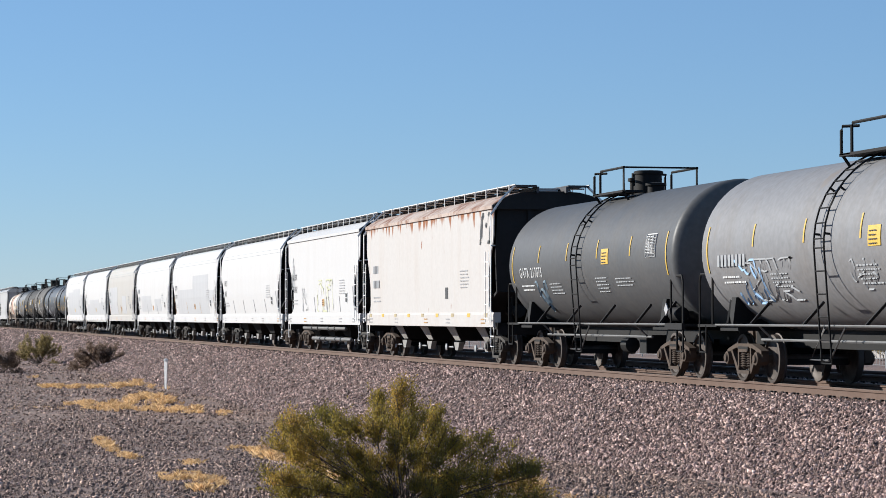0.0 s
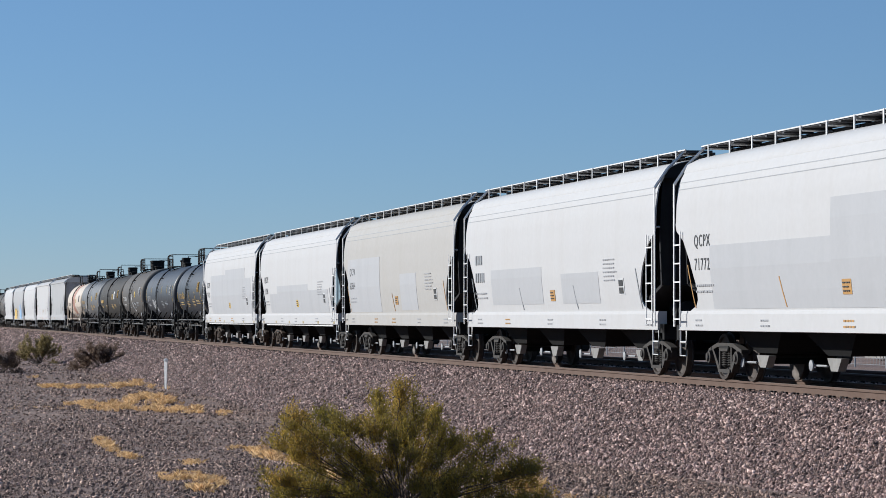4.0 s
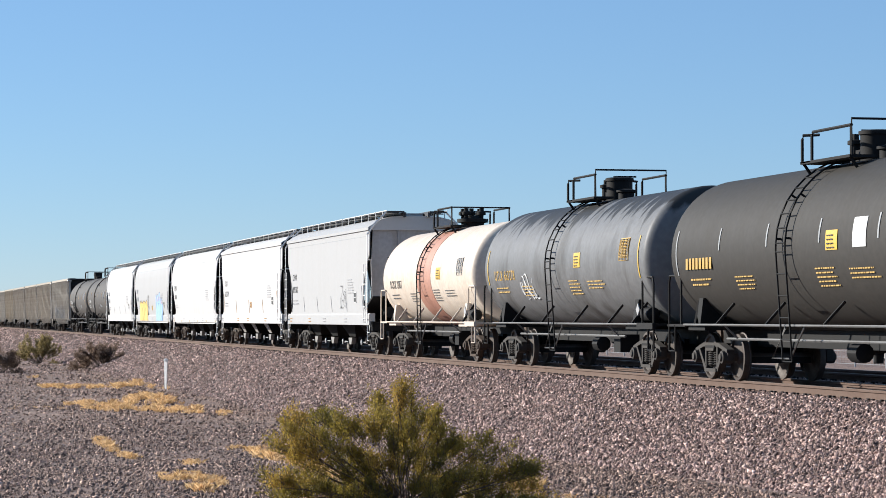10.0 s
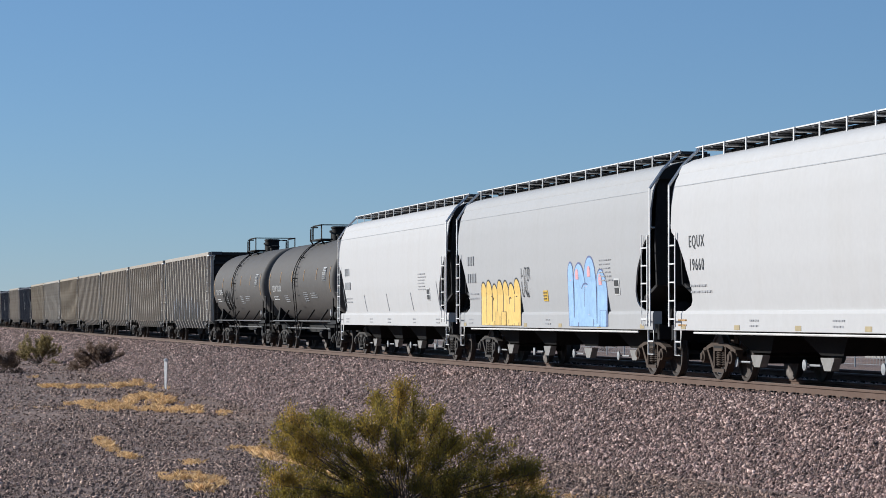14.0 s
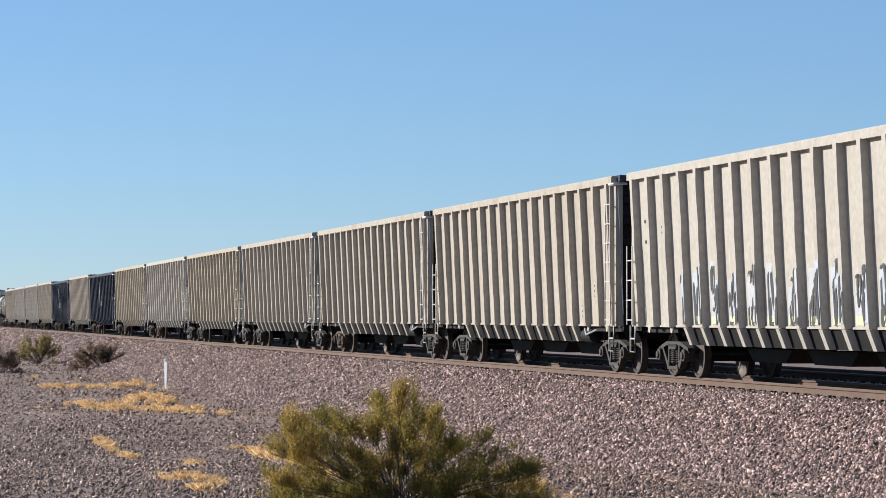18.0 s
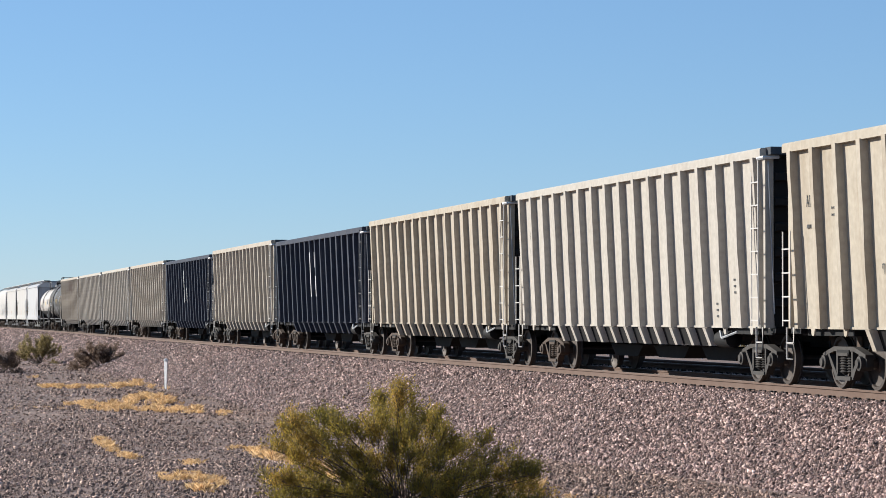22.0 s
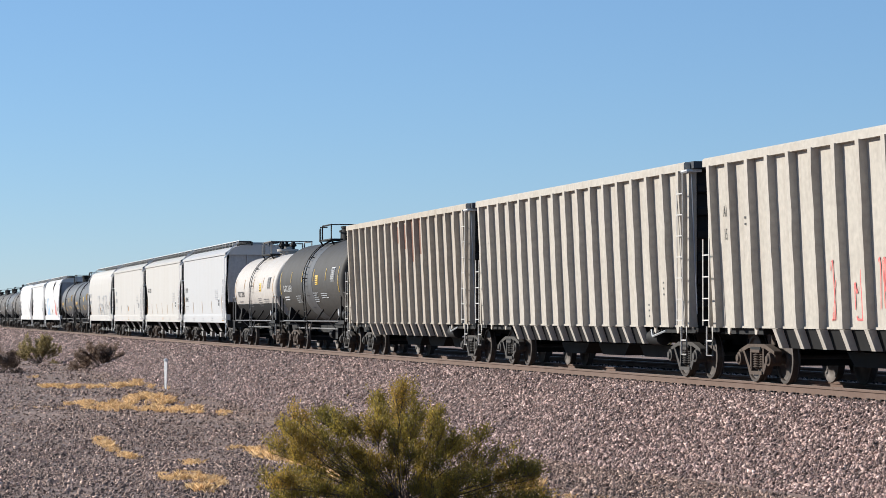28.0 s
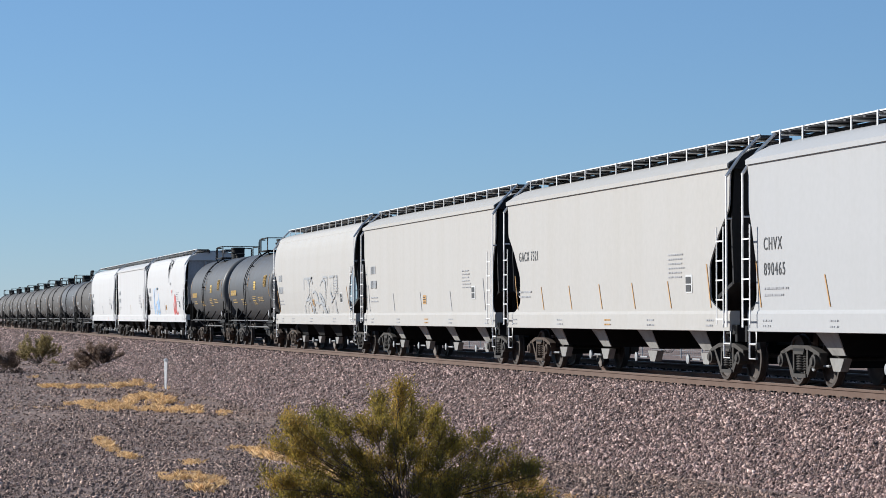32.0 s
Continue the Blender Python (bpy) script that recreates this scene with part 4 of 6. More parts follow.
        part("valve", cached(("valve", zt), lambda: Geo().lathe([(zt - 0.1, 0.1), (zt + 0.3, 0.1), (zt + 0.31, 0.15), (zt + 0.38, 0.15), (zt + 0.40, 0.06), (zt + 0.5, 0.06)], "z", (-0.55, -0.12, 0), 12)
                             .box(-0.5, -0.1, -0.16, 0.02, zt, zt + 0.2).mesh("valve", BLACK)), car)
        part("manway_cover", cached(("man", zt), lambda: Geo().lathe([(zt - 0.1, 0.19), (zt + 0.13, 0.19), (zt + 0.15, 0.24), (zt + 0.20, 0.24), (zt + 0.23, 0.08)], "z", (0.78, 0, 0), 18).mesh("manway_cover", BLACK)), car)
    part("bottom_outlet", cached(("out", zc, R), lambda: Geo().lathe([(0.42, 0.09), (0.6, 0.1), (0.62, 0.2), (zc - R + 0.1, 0.24)], "z", (0.2, 0, 0), 14).mesh("bottom_outlet", BLACK)), car)
    part("air_tank", cached(("tair", L), lambda: Geo().lathe([(L / 2 - 1.9, 0.04), (L / 2 - 1.86, 0.15), (L / 2 - 1.35, 0.15), (L / 2 - 1.3, 0.04)], "x", (0, -1.2, 1.30), 14).mesh("air_tank", BLACK)), car)
    part("brake_box", cached(("tbox", L), lambda: Geo().box(L / 2 - 5.2, L / 2 - 4.7, -0.95, -0.5, 0.45, 0.85).mesh("brake_box", BLACK, 0)), car)
    part("brake_cylinder", cached(("tcyl", L), lambda: Geo().lathe([(1.0, 0.03), (1.02, 0.17), (1.45, 0.17), (1.5, 0.03)], "x", (0, -0.75, 0.62), 12)
                              .mesh("brake_cylinder", BLACK, 30)), car)
    running_gear(car, L, 2.2, seed=seed)
    return car, prof, half


def guard_mesh(zt, sy, cage, mat, h):
    g = Geo()
    y = sy * 0.86
    g.tube([(-0.8, y, zt - 0.02), (-0.8, y, zt + h - 0.06), (-0.74, y, zt + h), (1.15, y, zt + h)], 0.03, 6)
    g.tube([(-1.3, y, zt - 0.02), (-1.3, y, zt + h - 0.10), (-1.24, y, zt + h - 0.03), (-1.0, y * 0.75, zt + h - 0.03)], 0.03, 6)
    g.tube([(1.12, y, zt - 0.02), (1.12, y, zt + h)], 0.024, 6)
    if cage:
        for k in (0.35, 0.68):
            g.tube([(-0.8, y, zt + h * k), (1.15, y, zt + h * k)], 0.02, 5)
        for x in (-0.15, 0.5):
            g.tube([(x, y, zt), (x, y, zt + h)], 0.028, 5)
        g.tube([(-1.3, y, zt + h * 0.5), (-1.3, y * 0.3, zt + h * 0.5)], 0.02, 5)
    return g.mesh("guard_rail", mat)


def tank_marks(car, prof, half, zc, R, seed, mark="", number="", ink=None, stripe=None, panel=True, placard=True, seven=5, text_z=None, low=0.0):
    rng = random.Random(seed)
    ink = ink or LETTERWHITE
    z0 = text_z or zc - 0.32
    if mark or number:
        first = side_text(car, prof, mark, -half + 1.5, z0, 0.25, ink, squeeze=0.86, bold=0.003)
        if number:
            side_text(car, prof, number, max(v.co.x for v in first.data.vertices) + 0.16, z0, 0.25, ink, squeeze=0.86, bold=0.003)
    else:
        side_chars(car, prof, -half + 1.4, z0, 8, 0.22, LETTERGREY if ink is LETTERWHITE else ink, "car_number")
    fine = LETTERGREY if ink is LETTERWHITE else ink
    side_bars(car, prof, -half + 1.5, z0 - 0.2, 1.3, 2, ink, -1, 0.10, seed)
    side_bars(car, prof, -half + 4.2, zc - 0.5, 1.1, 4, fine, -1, 0.075, seed + 3)
    side_bars(car, prof, 1.0, zc - 0.42, 1.0, 5, fine, -1, 0.075, seed + 4)
    side_bars(car, prof, 2.6, zc - 0.45, 1.4, 3, fine, -1, 0.075, seed + 5)
    if panel:
        table_ink = {LETTERBLACK: LETTERGREY, LETTERORANGE: LETTERORANGE}.get(ink, LETTERWHITE)
        p = side_patch(car, "data_table", prof, half - 2.25, zc + 0.43, 0.70, 0.02, table_ink)
        rules = Geo()
        for k in range(7):
            z = zc - 0.04 + 0.066 * k
            y = -prof(z) - 0.012
            rules.box(half - 2.25, half - 1.55, y - 0.005, y + 0.02, z, z + 0.007)
            for n in range(4):
                rules.box(half - 2.25 + 0.23 * n, half - 2.24 + 0.23 * n, y - 0.005, y + 0.03, z, z + 0.066)
        tagged(part("table_grid", rules.mesh("table_grid", table_ink, 0), p), kind="stuff")
        side_bars(p, prof, half - 2.22, zc + 0.39, 0.64, 6, table_ink, -1, 0.066, seed + 11, lift=0.02, name="table_print")
    if placard:
        p = side_patch(car, "placard", prof, 1.65, zc - 0.12, 0.55, 0.34, YELLOW)
        side_bars(p, prof, 1.72, zc + 0.13, 0.4, 4, LETTERBLACK, -1, 0.07, seed + 8, lift=0.02, name="placard_print")
    part("hazard_placard", cached(("haz", round(half, 2)), lambda: Geo().prism([(half - 0.9, 1.27), (half - 0.77, 1.40), (half - 0.9, 1.53), (half - 1.03, 1.40)], -1.52, -1.50).mesh("hazard_placard", FAINTGREY, 0)), car, label="diamond hazard placard in its holder")
    for i in range(seven):
        x = -half + 0.75 + (2 * half - 1.6) * i / max(1, seven - 1)
        tall = 0.9 if i in (0, seven - 1) else 0.42
        side_patch(car, "reflector_stripe", prof, x, zc + 0.02 - low - (0.45 if tall > 0.6 else 0), 0.058, tall, stripe or ORANGE, slant=-0.5 * low)


# ---- ribbed open hopper cars ----
def rib_panel(z):
    """Half width of the leaning side panel of a ribbed car."""
    return 1.372 + 0.047 * (z - 1.05)


def rib_front(z):
    """Half width over the side posts of a ribbed car."""
    return rib_panel(z) + 0.142


def rib_x(hb, i):
    return -hb + 0.36 + (2 * hb - 0.72) * i / 16


def ribbed_car(L, mat, label, seed, initials="", number="", top=4.40, beside=False):
    car = thing("ribbed_hopper_car", label, "hopper car", group="freight cars of the train")
    hb = L / 2 - 0.62
    n = mat.name
    rail = PIPEGREY if mat is NAVY else LADDERPAINT
    e = hb - 0.02
    zt = top - 0.1
    for turn in (0, 180):
        part("side_panel", cached(("rpanel", L, n, top), lambda: Geo().slice([(-rib_panel(1.06), 1.06), (-rib_panel(zt), zt), (-rib_panel(zt) + 0.04, zt), (-rib_panel(1.06) + 0.04, 1.06)], -e, e).mesh("side_panel", mat, 0)), car, turn=turn)
        part("top_chord", cached(("rchord", L, n, top), lambda: Geo().slice([(-1.63, top - 0.17), (-1.63, top - 0.03), (-1.60, top), (-1.32, top), (-1.32, top - 0.17)], -hb - 0.03, hb + 0.03).mesh("top_chord", mat, 0)), car, turn=turn)
        part("bottom_chord", cached(("rbot", L, n), lambda: Geo().box(-hb, hb, -1.40, -1.33, 1.035, 1.075).mesh("bottom_chord", mat, 0)), car, turn=turn)
        part("lower_slope", cached(("rslope", L), lambda: Geo().slice([(-1.36, 1.05), (-1.24, 0.68), (-1.20, 0.68), (-1.32, 1.05)], -hb + 3.6, hb - 3.6).mesh("lower_slope", BLACK, 0)), car, turn=turn)
        # Ends get near-black instead of the body paint: their shade is painted in.
        part("end_wall", cached(("rend", L, top), lambda: rib_end(hb, SHADOWGREY, top)), car, turn=turn)
        part("end_platform", cached(("rplat", L), lambda: Geo().box(hb - 0.3, L / 2 - 0.4, -1.4, 1.4, 0.95, 1.03).box(hb - 2.6, hb - 0.1, -1.3, 1.3, 0.92, 1.02).mesh("end_platform", BLACK, 0)), car, turn=turn)
        part("corner_cap", cached(("rcap", L, top), lambda: Geo().box(hb - 0.05, hb + 0.26, -1.5, -1.0, top - 0.13, top + 0.01).mesh("corner_cap", BLUEBLACK, 0)), car, turn=turn, label="dark box on the top corner")
        part("cover_arm", cached(("rarm", L, top), lambda: Geo().tube([(hb - 0.02, -1.66, top - 0.2), (hb + 0.12, -1.6, top - 0.18), (hb + 0.14, -1.3, top - 0.17)], 0.035, 6).mesh("cover_arm", LETTERWHITE)), car, turn=turn)
        part("brake_cable", cached(("rcable", L, top), lambda: Geo().tube([(hb + 0.12, -1.5, top - 0.25), (hb + 0.10, -1.38, 1.3)], 0.014, 4).mesh("brake_cable", LETTERGREY)), car, turn=turn)
        for sx in (-1, 1):
            part("end_post", cached(("repost", L, n, top, sx), lambda: Geo().box(sx * (hb - 0.04) - 0.05, sx * (hb - 0.04) + 0.05, -1.52, -1.36, 1.04, top - 0.16).mesh("end_post", mat, 0)), car, turn=turn)
            part("side_ladder", cached(("rlad", L, sx, rail.name), lambda: ladder_geo(sx * (hb - 0.03), sx * (hb - 0.41), -1.64, 1.08, 4.1 if sx > 0 else 2.75, 0.42, 0.017).mesh("side_ladder", rail)), car, turn=turn)
            part("step", cached(("rstep", L, sx, rail.name), lambda: Geo().tube([(sx * (hb - 0.02), -1.56, 1.06), (sx * (hb - 0.02), -1.56, 0.5), (sx * (hb - 0.36), -1.56, 0.5), (sx * (hb - 0.36), -1.56, 1.06)], 0.02, 5)
                                .tube([(sx * (hb - 0.02), -1.56, 0.78), (sx * (hb - 0.36), -1.56, 0.78)], 0.018, 5).mesh("step", rail)), car, turn=turn)
            for at in (2.55, 1.0):
                part("tow_loop", cached(("rtow", L, sx, n, at), lambda: Geo().prism([(sx * (hb - at - 0.09), 1.04), (sx * (hb - at + 0.09), 1.04), (sx * (hb - at + 0.07), 0.93), (sx * (hb - at), 0.91), (sx * (hb - at - 0.05), 0.93)], -1.44, -1.41).mesh("tow_loop", mat, 0)), car, turn=turn)
        for i in range(17):
            x = rib_x(hb, i)
            post = part("side_post", cached(("rpost", n, top, (i * 7 + seed) % 6), lambda: dented_post(mat, (i * 7 + seed) % 6, top)), car, (x, 0, 0) if turn == 0 else (-x, 0, 0), turn=turn)
            if turn == 0 and abs(x) < hb - 3.6:
                part("slope_rib", cached(("rfin", n), lambda: Geo().slice([(-1.504, 1.03), (-1.37, 0.68), (-1.24, 0.68), (-1.36, 1.03)], -0.085, 0.085).mesh("slope_rib", mat, 0)), post)
    part("floor_sheet", cached(("rfloor", L), lambda: Geo().box(-hb, hb, -1.3, 1.3, 1.02, 1.06).box(-L / 2 + 0.5, L / 2 - 0.5, -0.2, 0.2, 0.68, 1.0).mesh("floor_sheet", BLACK, 0)), car)
    for i in range(3):
        part("discharge_door", cached("rdoor", lambda: Geo().prism([(-1.3, 0.62), (1.3, 0.62), (0.9, 0.36), (-0.9, 0.36)], -0.45, 0.45).mesh("discharge_door", BLACK, 0)), car, (-3.4 + 3.4 * i, 0, 0))
    part("air_tank", cached(("rair", L), lambda: Geo().lathe([(hb - 3.5, 0.04), (hb - 3.45, 0.17), (hb - 2.7, 0.17), (hb - 2.65, 0.04)], "x", (0, -1.2, 0.82), 12).mesh("air_tank", BLACK)), car)
    part("air_pipe", cached(("rpipe", L), lambda: Geo().tube([(hb - 3.0, -1.38, 0.98), (hb - 2.85, -1.40, 0.84), (hb - 2.5, -1.41, 0.88), (hb - 1.9, -1.41, 0.96)], 0.022, 5).mesh("air_pipe", LETTERGREY)), car)
    side_patch(car, "reflector", rib_panel, hb - 0.80, 1.10, 0.30, 0.27, YELLOW if seed % 3 == 0 else ORANGE, lift=0.01)
    if mat is not NAVY:
        side_patch(car, "reflector", rib_panel, rib_x(hb, 1) - 0.34, 1.10, 0.16, 0.24, YELLOW if seed % 2 else TAN, lift=0.01)
    ink = LETTERWHITE if mat is NAVY else LETTERBLACK
    xt = rib_x(hb, 0) + 0.44
    if initials:
        side_text(car, rib_panel, initials, xt, 3.16, 0.22, ink, squeeze=0.62)
    else:
        side_bars(car, rib_panel, xt, 3.25, 0.55, 1, ink, -1, 0.2, seed, name="car_mark")
    if number:
        nx, nz = (xt + rib_x(hb, 1) - rib_x(hb, 0), 3.16) if beside else (xt, 2.72)
        side_text(car, rib_panel, number, nx, nz, 0.22, ink, squeeze=0.52)
    else:
        side_bars(car, rib_panel, xt, 2.82, 0.55, 1, ink, -1, 0.2, seed + 1, name="car_number")
    side_bars(car, rib_panel, rib_x(hb, 1) + 0.55, 3.1, 0.34, 2, ink, -1, 0.12, seed + 2)
    side_bars(car, rib_panel, rib_x(hb, 14) + 0.5, 1.95, 0.4, 3, ink, -1, 0.12, seed + 3)
    side_bars(car, rib_panel, rib_x(hb, 13) + 0.5, 1.5, 0.3, 3, ink, -1, 0.12, seed + 4)
    running_gear(car, L, 2.2, seed=seed)
    return car, rib_front, hb


def dented_post(mat, k, top):
    """A pressed side post whose edges have been knocked about; it leans inwards towards its foot."""
    rng = random.Random(900 + k)
    zs = [1.04 + (top - 0.16 - 1.04) * i / 9 for i in range(10)]
    vs = []
    for z in zs:
        a, b, d = -0.085 + rng.uniform(-0.006, 0.006), 0.085 + rng.uniform(-0.009, 0.009), rng.uniform(-0.007, 0.003)
        y, yf = -rib_panel(z) + 0.004, -rib_front(z) - d
        vs += [(a - 0.02, y, z), (a, yf, z), (b, yf + rng.uniform(-0.004, 0.004), z), (b + 0.015, y, z)]
    fs = [(4 * i + j, 4 * i + j + 1, 4 * i + j + 5, 4 * i + j + 4) for i in range(9) for j in range(3)] + [(0, 1, 2, 3), (36, 37, 38, 39)]
    return Geo().add(vs, fs).mesh("side_post", mat, 20)


def rib_end(hb, mat, top):
    """The corrugated end sheet, one folded plate."""
    out = [(hb - 0.06, 1.06)]
    for i in range(6):
        z = 1.5 + 0.46 * i
        out += [(hb - 0.06, z - 0.1), (hb + 0.05, z - 0.06), (hb + 0.05, z + 0.06), (hb - 0.06, z + 0.1)]
    out += [(hb - 0.06, top - 0.17), (hb + 0.1, top - 0.16), (hb + 0.1, top - 0.01), (hb - 0.12, top - 0.01), (hb - 0.12, 1.06)]
    return Geo().prism(out, -1.33, 1.33).mesh("end_wall", mat, 0)


def block_letter(car, hb, z0, high):
    """A tall white letter painted over two side posts and the panel between them, worn at its foot."""
    left, right = rib_x(hb, 7), rib_x(hb, 8)
    for x, w, lo, hi, face in ((left - 0.03, 0.11, 0.0, 1.0, rib_front), (left + 0.12, right - left - 0.34, 0.66, 1.0, rib_panel), (left + 0.12, right - left - 0.24, 0.16, 0.35, rib_panel),
                               (right - 0.24, 0.08, 0.5, 1.0, rib_panel), (right - 0.07, 0.10, 0.0, 0.46, rib_front)):
        side_patch(car, "letter_stroke", face, x, z0 + lo * high, w, (hi - lo) * high, LETTERWHITE, lift=0.008)


def loaf(car, prof, cx, z, w, h, fill, line, level):
    """One rounded sprayed shape with a dark outline, its top an arch."""
    lift = 0.006 + 0.003 * level
    for name, paint, grow, up in (("spray_outline", line, 0.045, 0.0), ("spray_fill", fill, 0.0, 0.0015)):
        g, vs, top = Geo(), [], z + h + grow
        turns = [0.0] + [math.sin(math.pi / 2 * k / 13) for k in range(14)]
        for k, t in enumerate(turns):
            q = z if k == 0 else top - (w / 2 + grow) * 1.15 * (1 - t)
            half = (w / 2 + grow) * math.sqrt(max(0.0, 1 - t * t))
            y = -(prof(q) + lift + up)
            vs += [(cx - half, y, q), (cx + half, y, q)]
        fs = [(2 * k, 2 * k + 1, 2 * k + 3, 2 * k + 2) for k in range(14)]
        part(name, g.add(vs, fs).mesh(name, paint, 0), car)


# ---- the train: every car from the front to the back, with its ends along the train in metres ----
CARS = []


def put(car, front, rear):
    CARS.append((car, (front + rear) / 2))


def pipe_run(x0, x1, z, r):
    """A straight pipe with flanged joints, closed at both ends."""
    prof = [(x0, r * 0.6), (x0 + 0.05, r)]
    for i in range(1, 5):
        x = x0 + (x1 - x0) * i / 5 + (0.3 if i % 2 else -0.2)
        prof += [(x - 0.06, r), (x - 0.05, r * 1.45), (x + 0.05, r * 1.45), (x + 0.06, r)]
    return Geo().lathe(prof + [(x1 - 0.05, r), (x1, r * 0.6)], "x", (0, -1.3, z), 12)


WHITEH = "white covered hopper car, "
# two tank cars at the head of the view
car, p, h = tank_car(16.1, 4.06, 1.54, PALEGREY, "pale grey tank car with brown stains and sprayed scribbles", 1)
tank_marks(car, p, h, 2.52, 1.54, 1, stripe=YELLOW, seven=6)
spray(car, p, -4.6, 1.55, 2.6, 0.75, LETTERGREY, 31, 14, 0.03)
spray(car, p, -5.4, 1.5, 1.6, 0.8, SPRAYBLUE, 32, 7, 0.04)
spray(car, p, 0.5, 1.7, 1.3, 0.5, LETTERGREY, 33, 5, 0.03)
put(car, -33.8, -49.9)
car, p, h = tank_car(15.7, 4.07, 1.54, SLATE, "dark grey tank car with white lettering and yellow stripes", 2)
tank_marks(car, p, h, 2.53, 1.54, 2, "GATX", "217073", stripe=YELLOW, seven=6)
spray(car, p, -4.6, 1.4, 1.2, 0.7, SPRAYDIM, 34, 4, 0.06)
put(car, -49.9, -65.6)
# eight covered hoppers
car, p, h = hopper_car(19.1, "flat", RUSTYWHITE, WHITEH + "heavily rust-streaked, with rusted roof", 3, roof_mat=ROOFRUST, cut=0.5, bay_mat=BAYWHITE)
hopper_marks(car, p, h, 3, stripes=0, stripe_mat=YELLOW, tag=False)
for i in range(9):
    side_patch(car, "reflector_square", lambda z: 1.552, -h + 0.6 + (2 * h - 1.6) * i / 8, 1.24, 0.34, 0.10, YELLOW if i % 2 else TAN, lift=0.004)
side_patch(car, "data_panel", p, 3.0, 1.75, 0.34, 0.32, LETTERBLACK)
spray(car, p, h - 1.5, 3.2, 1.1, 0.75, LETTERBLACK, 91, 4, 0.09)
put(car, -65.6, -84.7)
car, p, h = hopper_car(16.5, "flat", WHITE, WHITEH + "with pressure pipes and faint sprayed scribbles", 4, end_mat=BLACK)
hopper_marks(car, p, h, 4, mark="ACFX", number="51347")
spray(car, p, -0.9, 1.45, 3.4, 1.1, SPRAYGREEN, 41, 9, 0.05)
spray(car, p, -h + 0.9, 2.3, 0.7, 1.3, LETTERGREY, 42, 6, 0.07)
spray(car, p, -4.2, 1.5, 1.2, 0.8, LETTERGREY, 43, 6, 0.05)
for z, x0, x1, r in ((0.84, -5.2, 3.6, 0.07), (0.46, -3.2, 4.6, 0.07)):
    part("pressure_pipe", pipe_run(x0, x1, z, r).mesh("pressure_pipe", PIPEGREY), car, label="grimy grey discharge pipe")
put(car, -84.4, -100.9)
specs = [
    (-100.9, -119.95, WHITE, "GPLX", "1065", 6, None, "curved-sided, clean"),
    (-119.95, -139.3, WHITE, "QCPX", "71772", 4, [(-6.8, 1.4, 6.5, 1.22), (-0.3, 1.4, 6.0, 1.87), (5.7, 1.9, 2.0, 0.6)], "curved-sided with grey repainted patches"),
    (-139.3, -158.2, WHITE, "", "", 4, [(-5.8, 1.55, 5.2, 0.9), (1.2, 1.55, 3.2, 0.7)], "curved-sided with a low grey repainted patch"),
    (-158.2, -176.75, CREAMWHITE, "QCPX", "62864", 3, [(-7.7, 1.4, 5.5, 1.75), (1.0, 1.45, 2.4, 1.1)], "cream-tinted, with faded grey patches"),
    (-176.75, -196.0, WHITE, "QCPX", "11705", 2, [(-4.5, 1.40, 7.3, 1.05), (-6.4, 1.40, 1.9, 0.75), (2.8, 1.40, 4.3, 0.82)], "curved-sided with a row of grey patches"),
    (-196.0, -214.3, WHITE, "QCPX", "71727", 0, [(-5.9, 1.40, 4.9, 1.75), (-1.0, 1.40, 6.2, 1.95), (5.2, 1.40, 1.8, 1.5)], "with large pale grey repainted patches"),
]
for k, (a, b, mat, mark, num, stripes, patch, words) in enumerate(specs):
    car, p, h = hopper_car(round(a - b, 2), "curved", mat, WHITEH + words, 10 + k)
    hopper_marks(car, p, h, 10 + k, mark, num, stripes=stripes, patch=patch, squares=k > 3)
    for z in (3.78, 3.92):
        side_patch(car, "side_seam", p, -h, z, 2 * h, 0.018, LETTERGREY, lift=0.004)
    put(car, a, b)
# six tank cars
car, p, h = tank_car(12.1, 4.03, 1.52, BLUEBLACK, "short blue-black tank car with yellow and white stencilling", 20, dome="cage")
tank_marks(car, p, h, 2.51, 1.52, 20, "UTLX", "630625", ink=LETTERORANGE, stripe=YELLOW, panel=True, seven=5, low=0.45, placard=False)
put(car, -214.4, -226.5)
car, p, h = tank_car(15.7, 4.02, 1.52, BLUEBLACK, "glossy blue-black tank car with white lettering and scribbles", 21, dome="single")
tank_marks(car, p, h, 2.50, 1.52, 21, "SJFX", "117", stripe=YELLOW, seven=6, placard=False)
spray(car, p, -3.4, 1.45, 1.5, 0.75, LETTERWHITE, 51, 9, 0.04)
put(car, -226.5, -242.2)
car, p, h = tank_car(14.0, 4.12, 1.57, CHARCOAL, "dull black tank car with a caged dome platform", 22, dome="cage")
tank_marks(car, p, h, 2.55, 1.57, 22, "TILX", "200380", seven=2)
spray(car, p, -0.2, 1.6, 0.8, 1.4, LETTERWHITE, 52, 6, 0.05)
put(car, -242.2, -256.2)
car, p, h = tank_car(16.2, 4.03, 1.53, BROWNBLACK, "brownish black tank car with faded orange lettering", 23)
tank_marks(car, p, h, 2.50, 1.53, 23, ink=LETTERORANGE, stripe=LETTERGREY, seven=6)
side_patch(car, "pale_sticker", p, 2.9, 2.4, 0.6, 0.5, LETTERWHITE)
put(car, -256.2, -272.4)
car, p, h = tank_car(16.4, 4.03, 1.53, SPILLGREY, "grey tank car with black spill streaks over its top", 24)
tank_marks(car, p, h, 2.50, 1.53, 24, "UTLX", "663278", ink=LETTERORANGE, stripe=YELLOW, panel=True, seven=2)
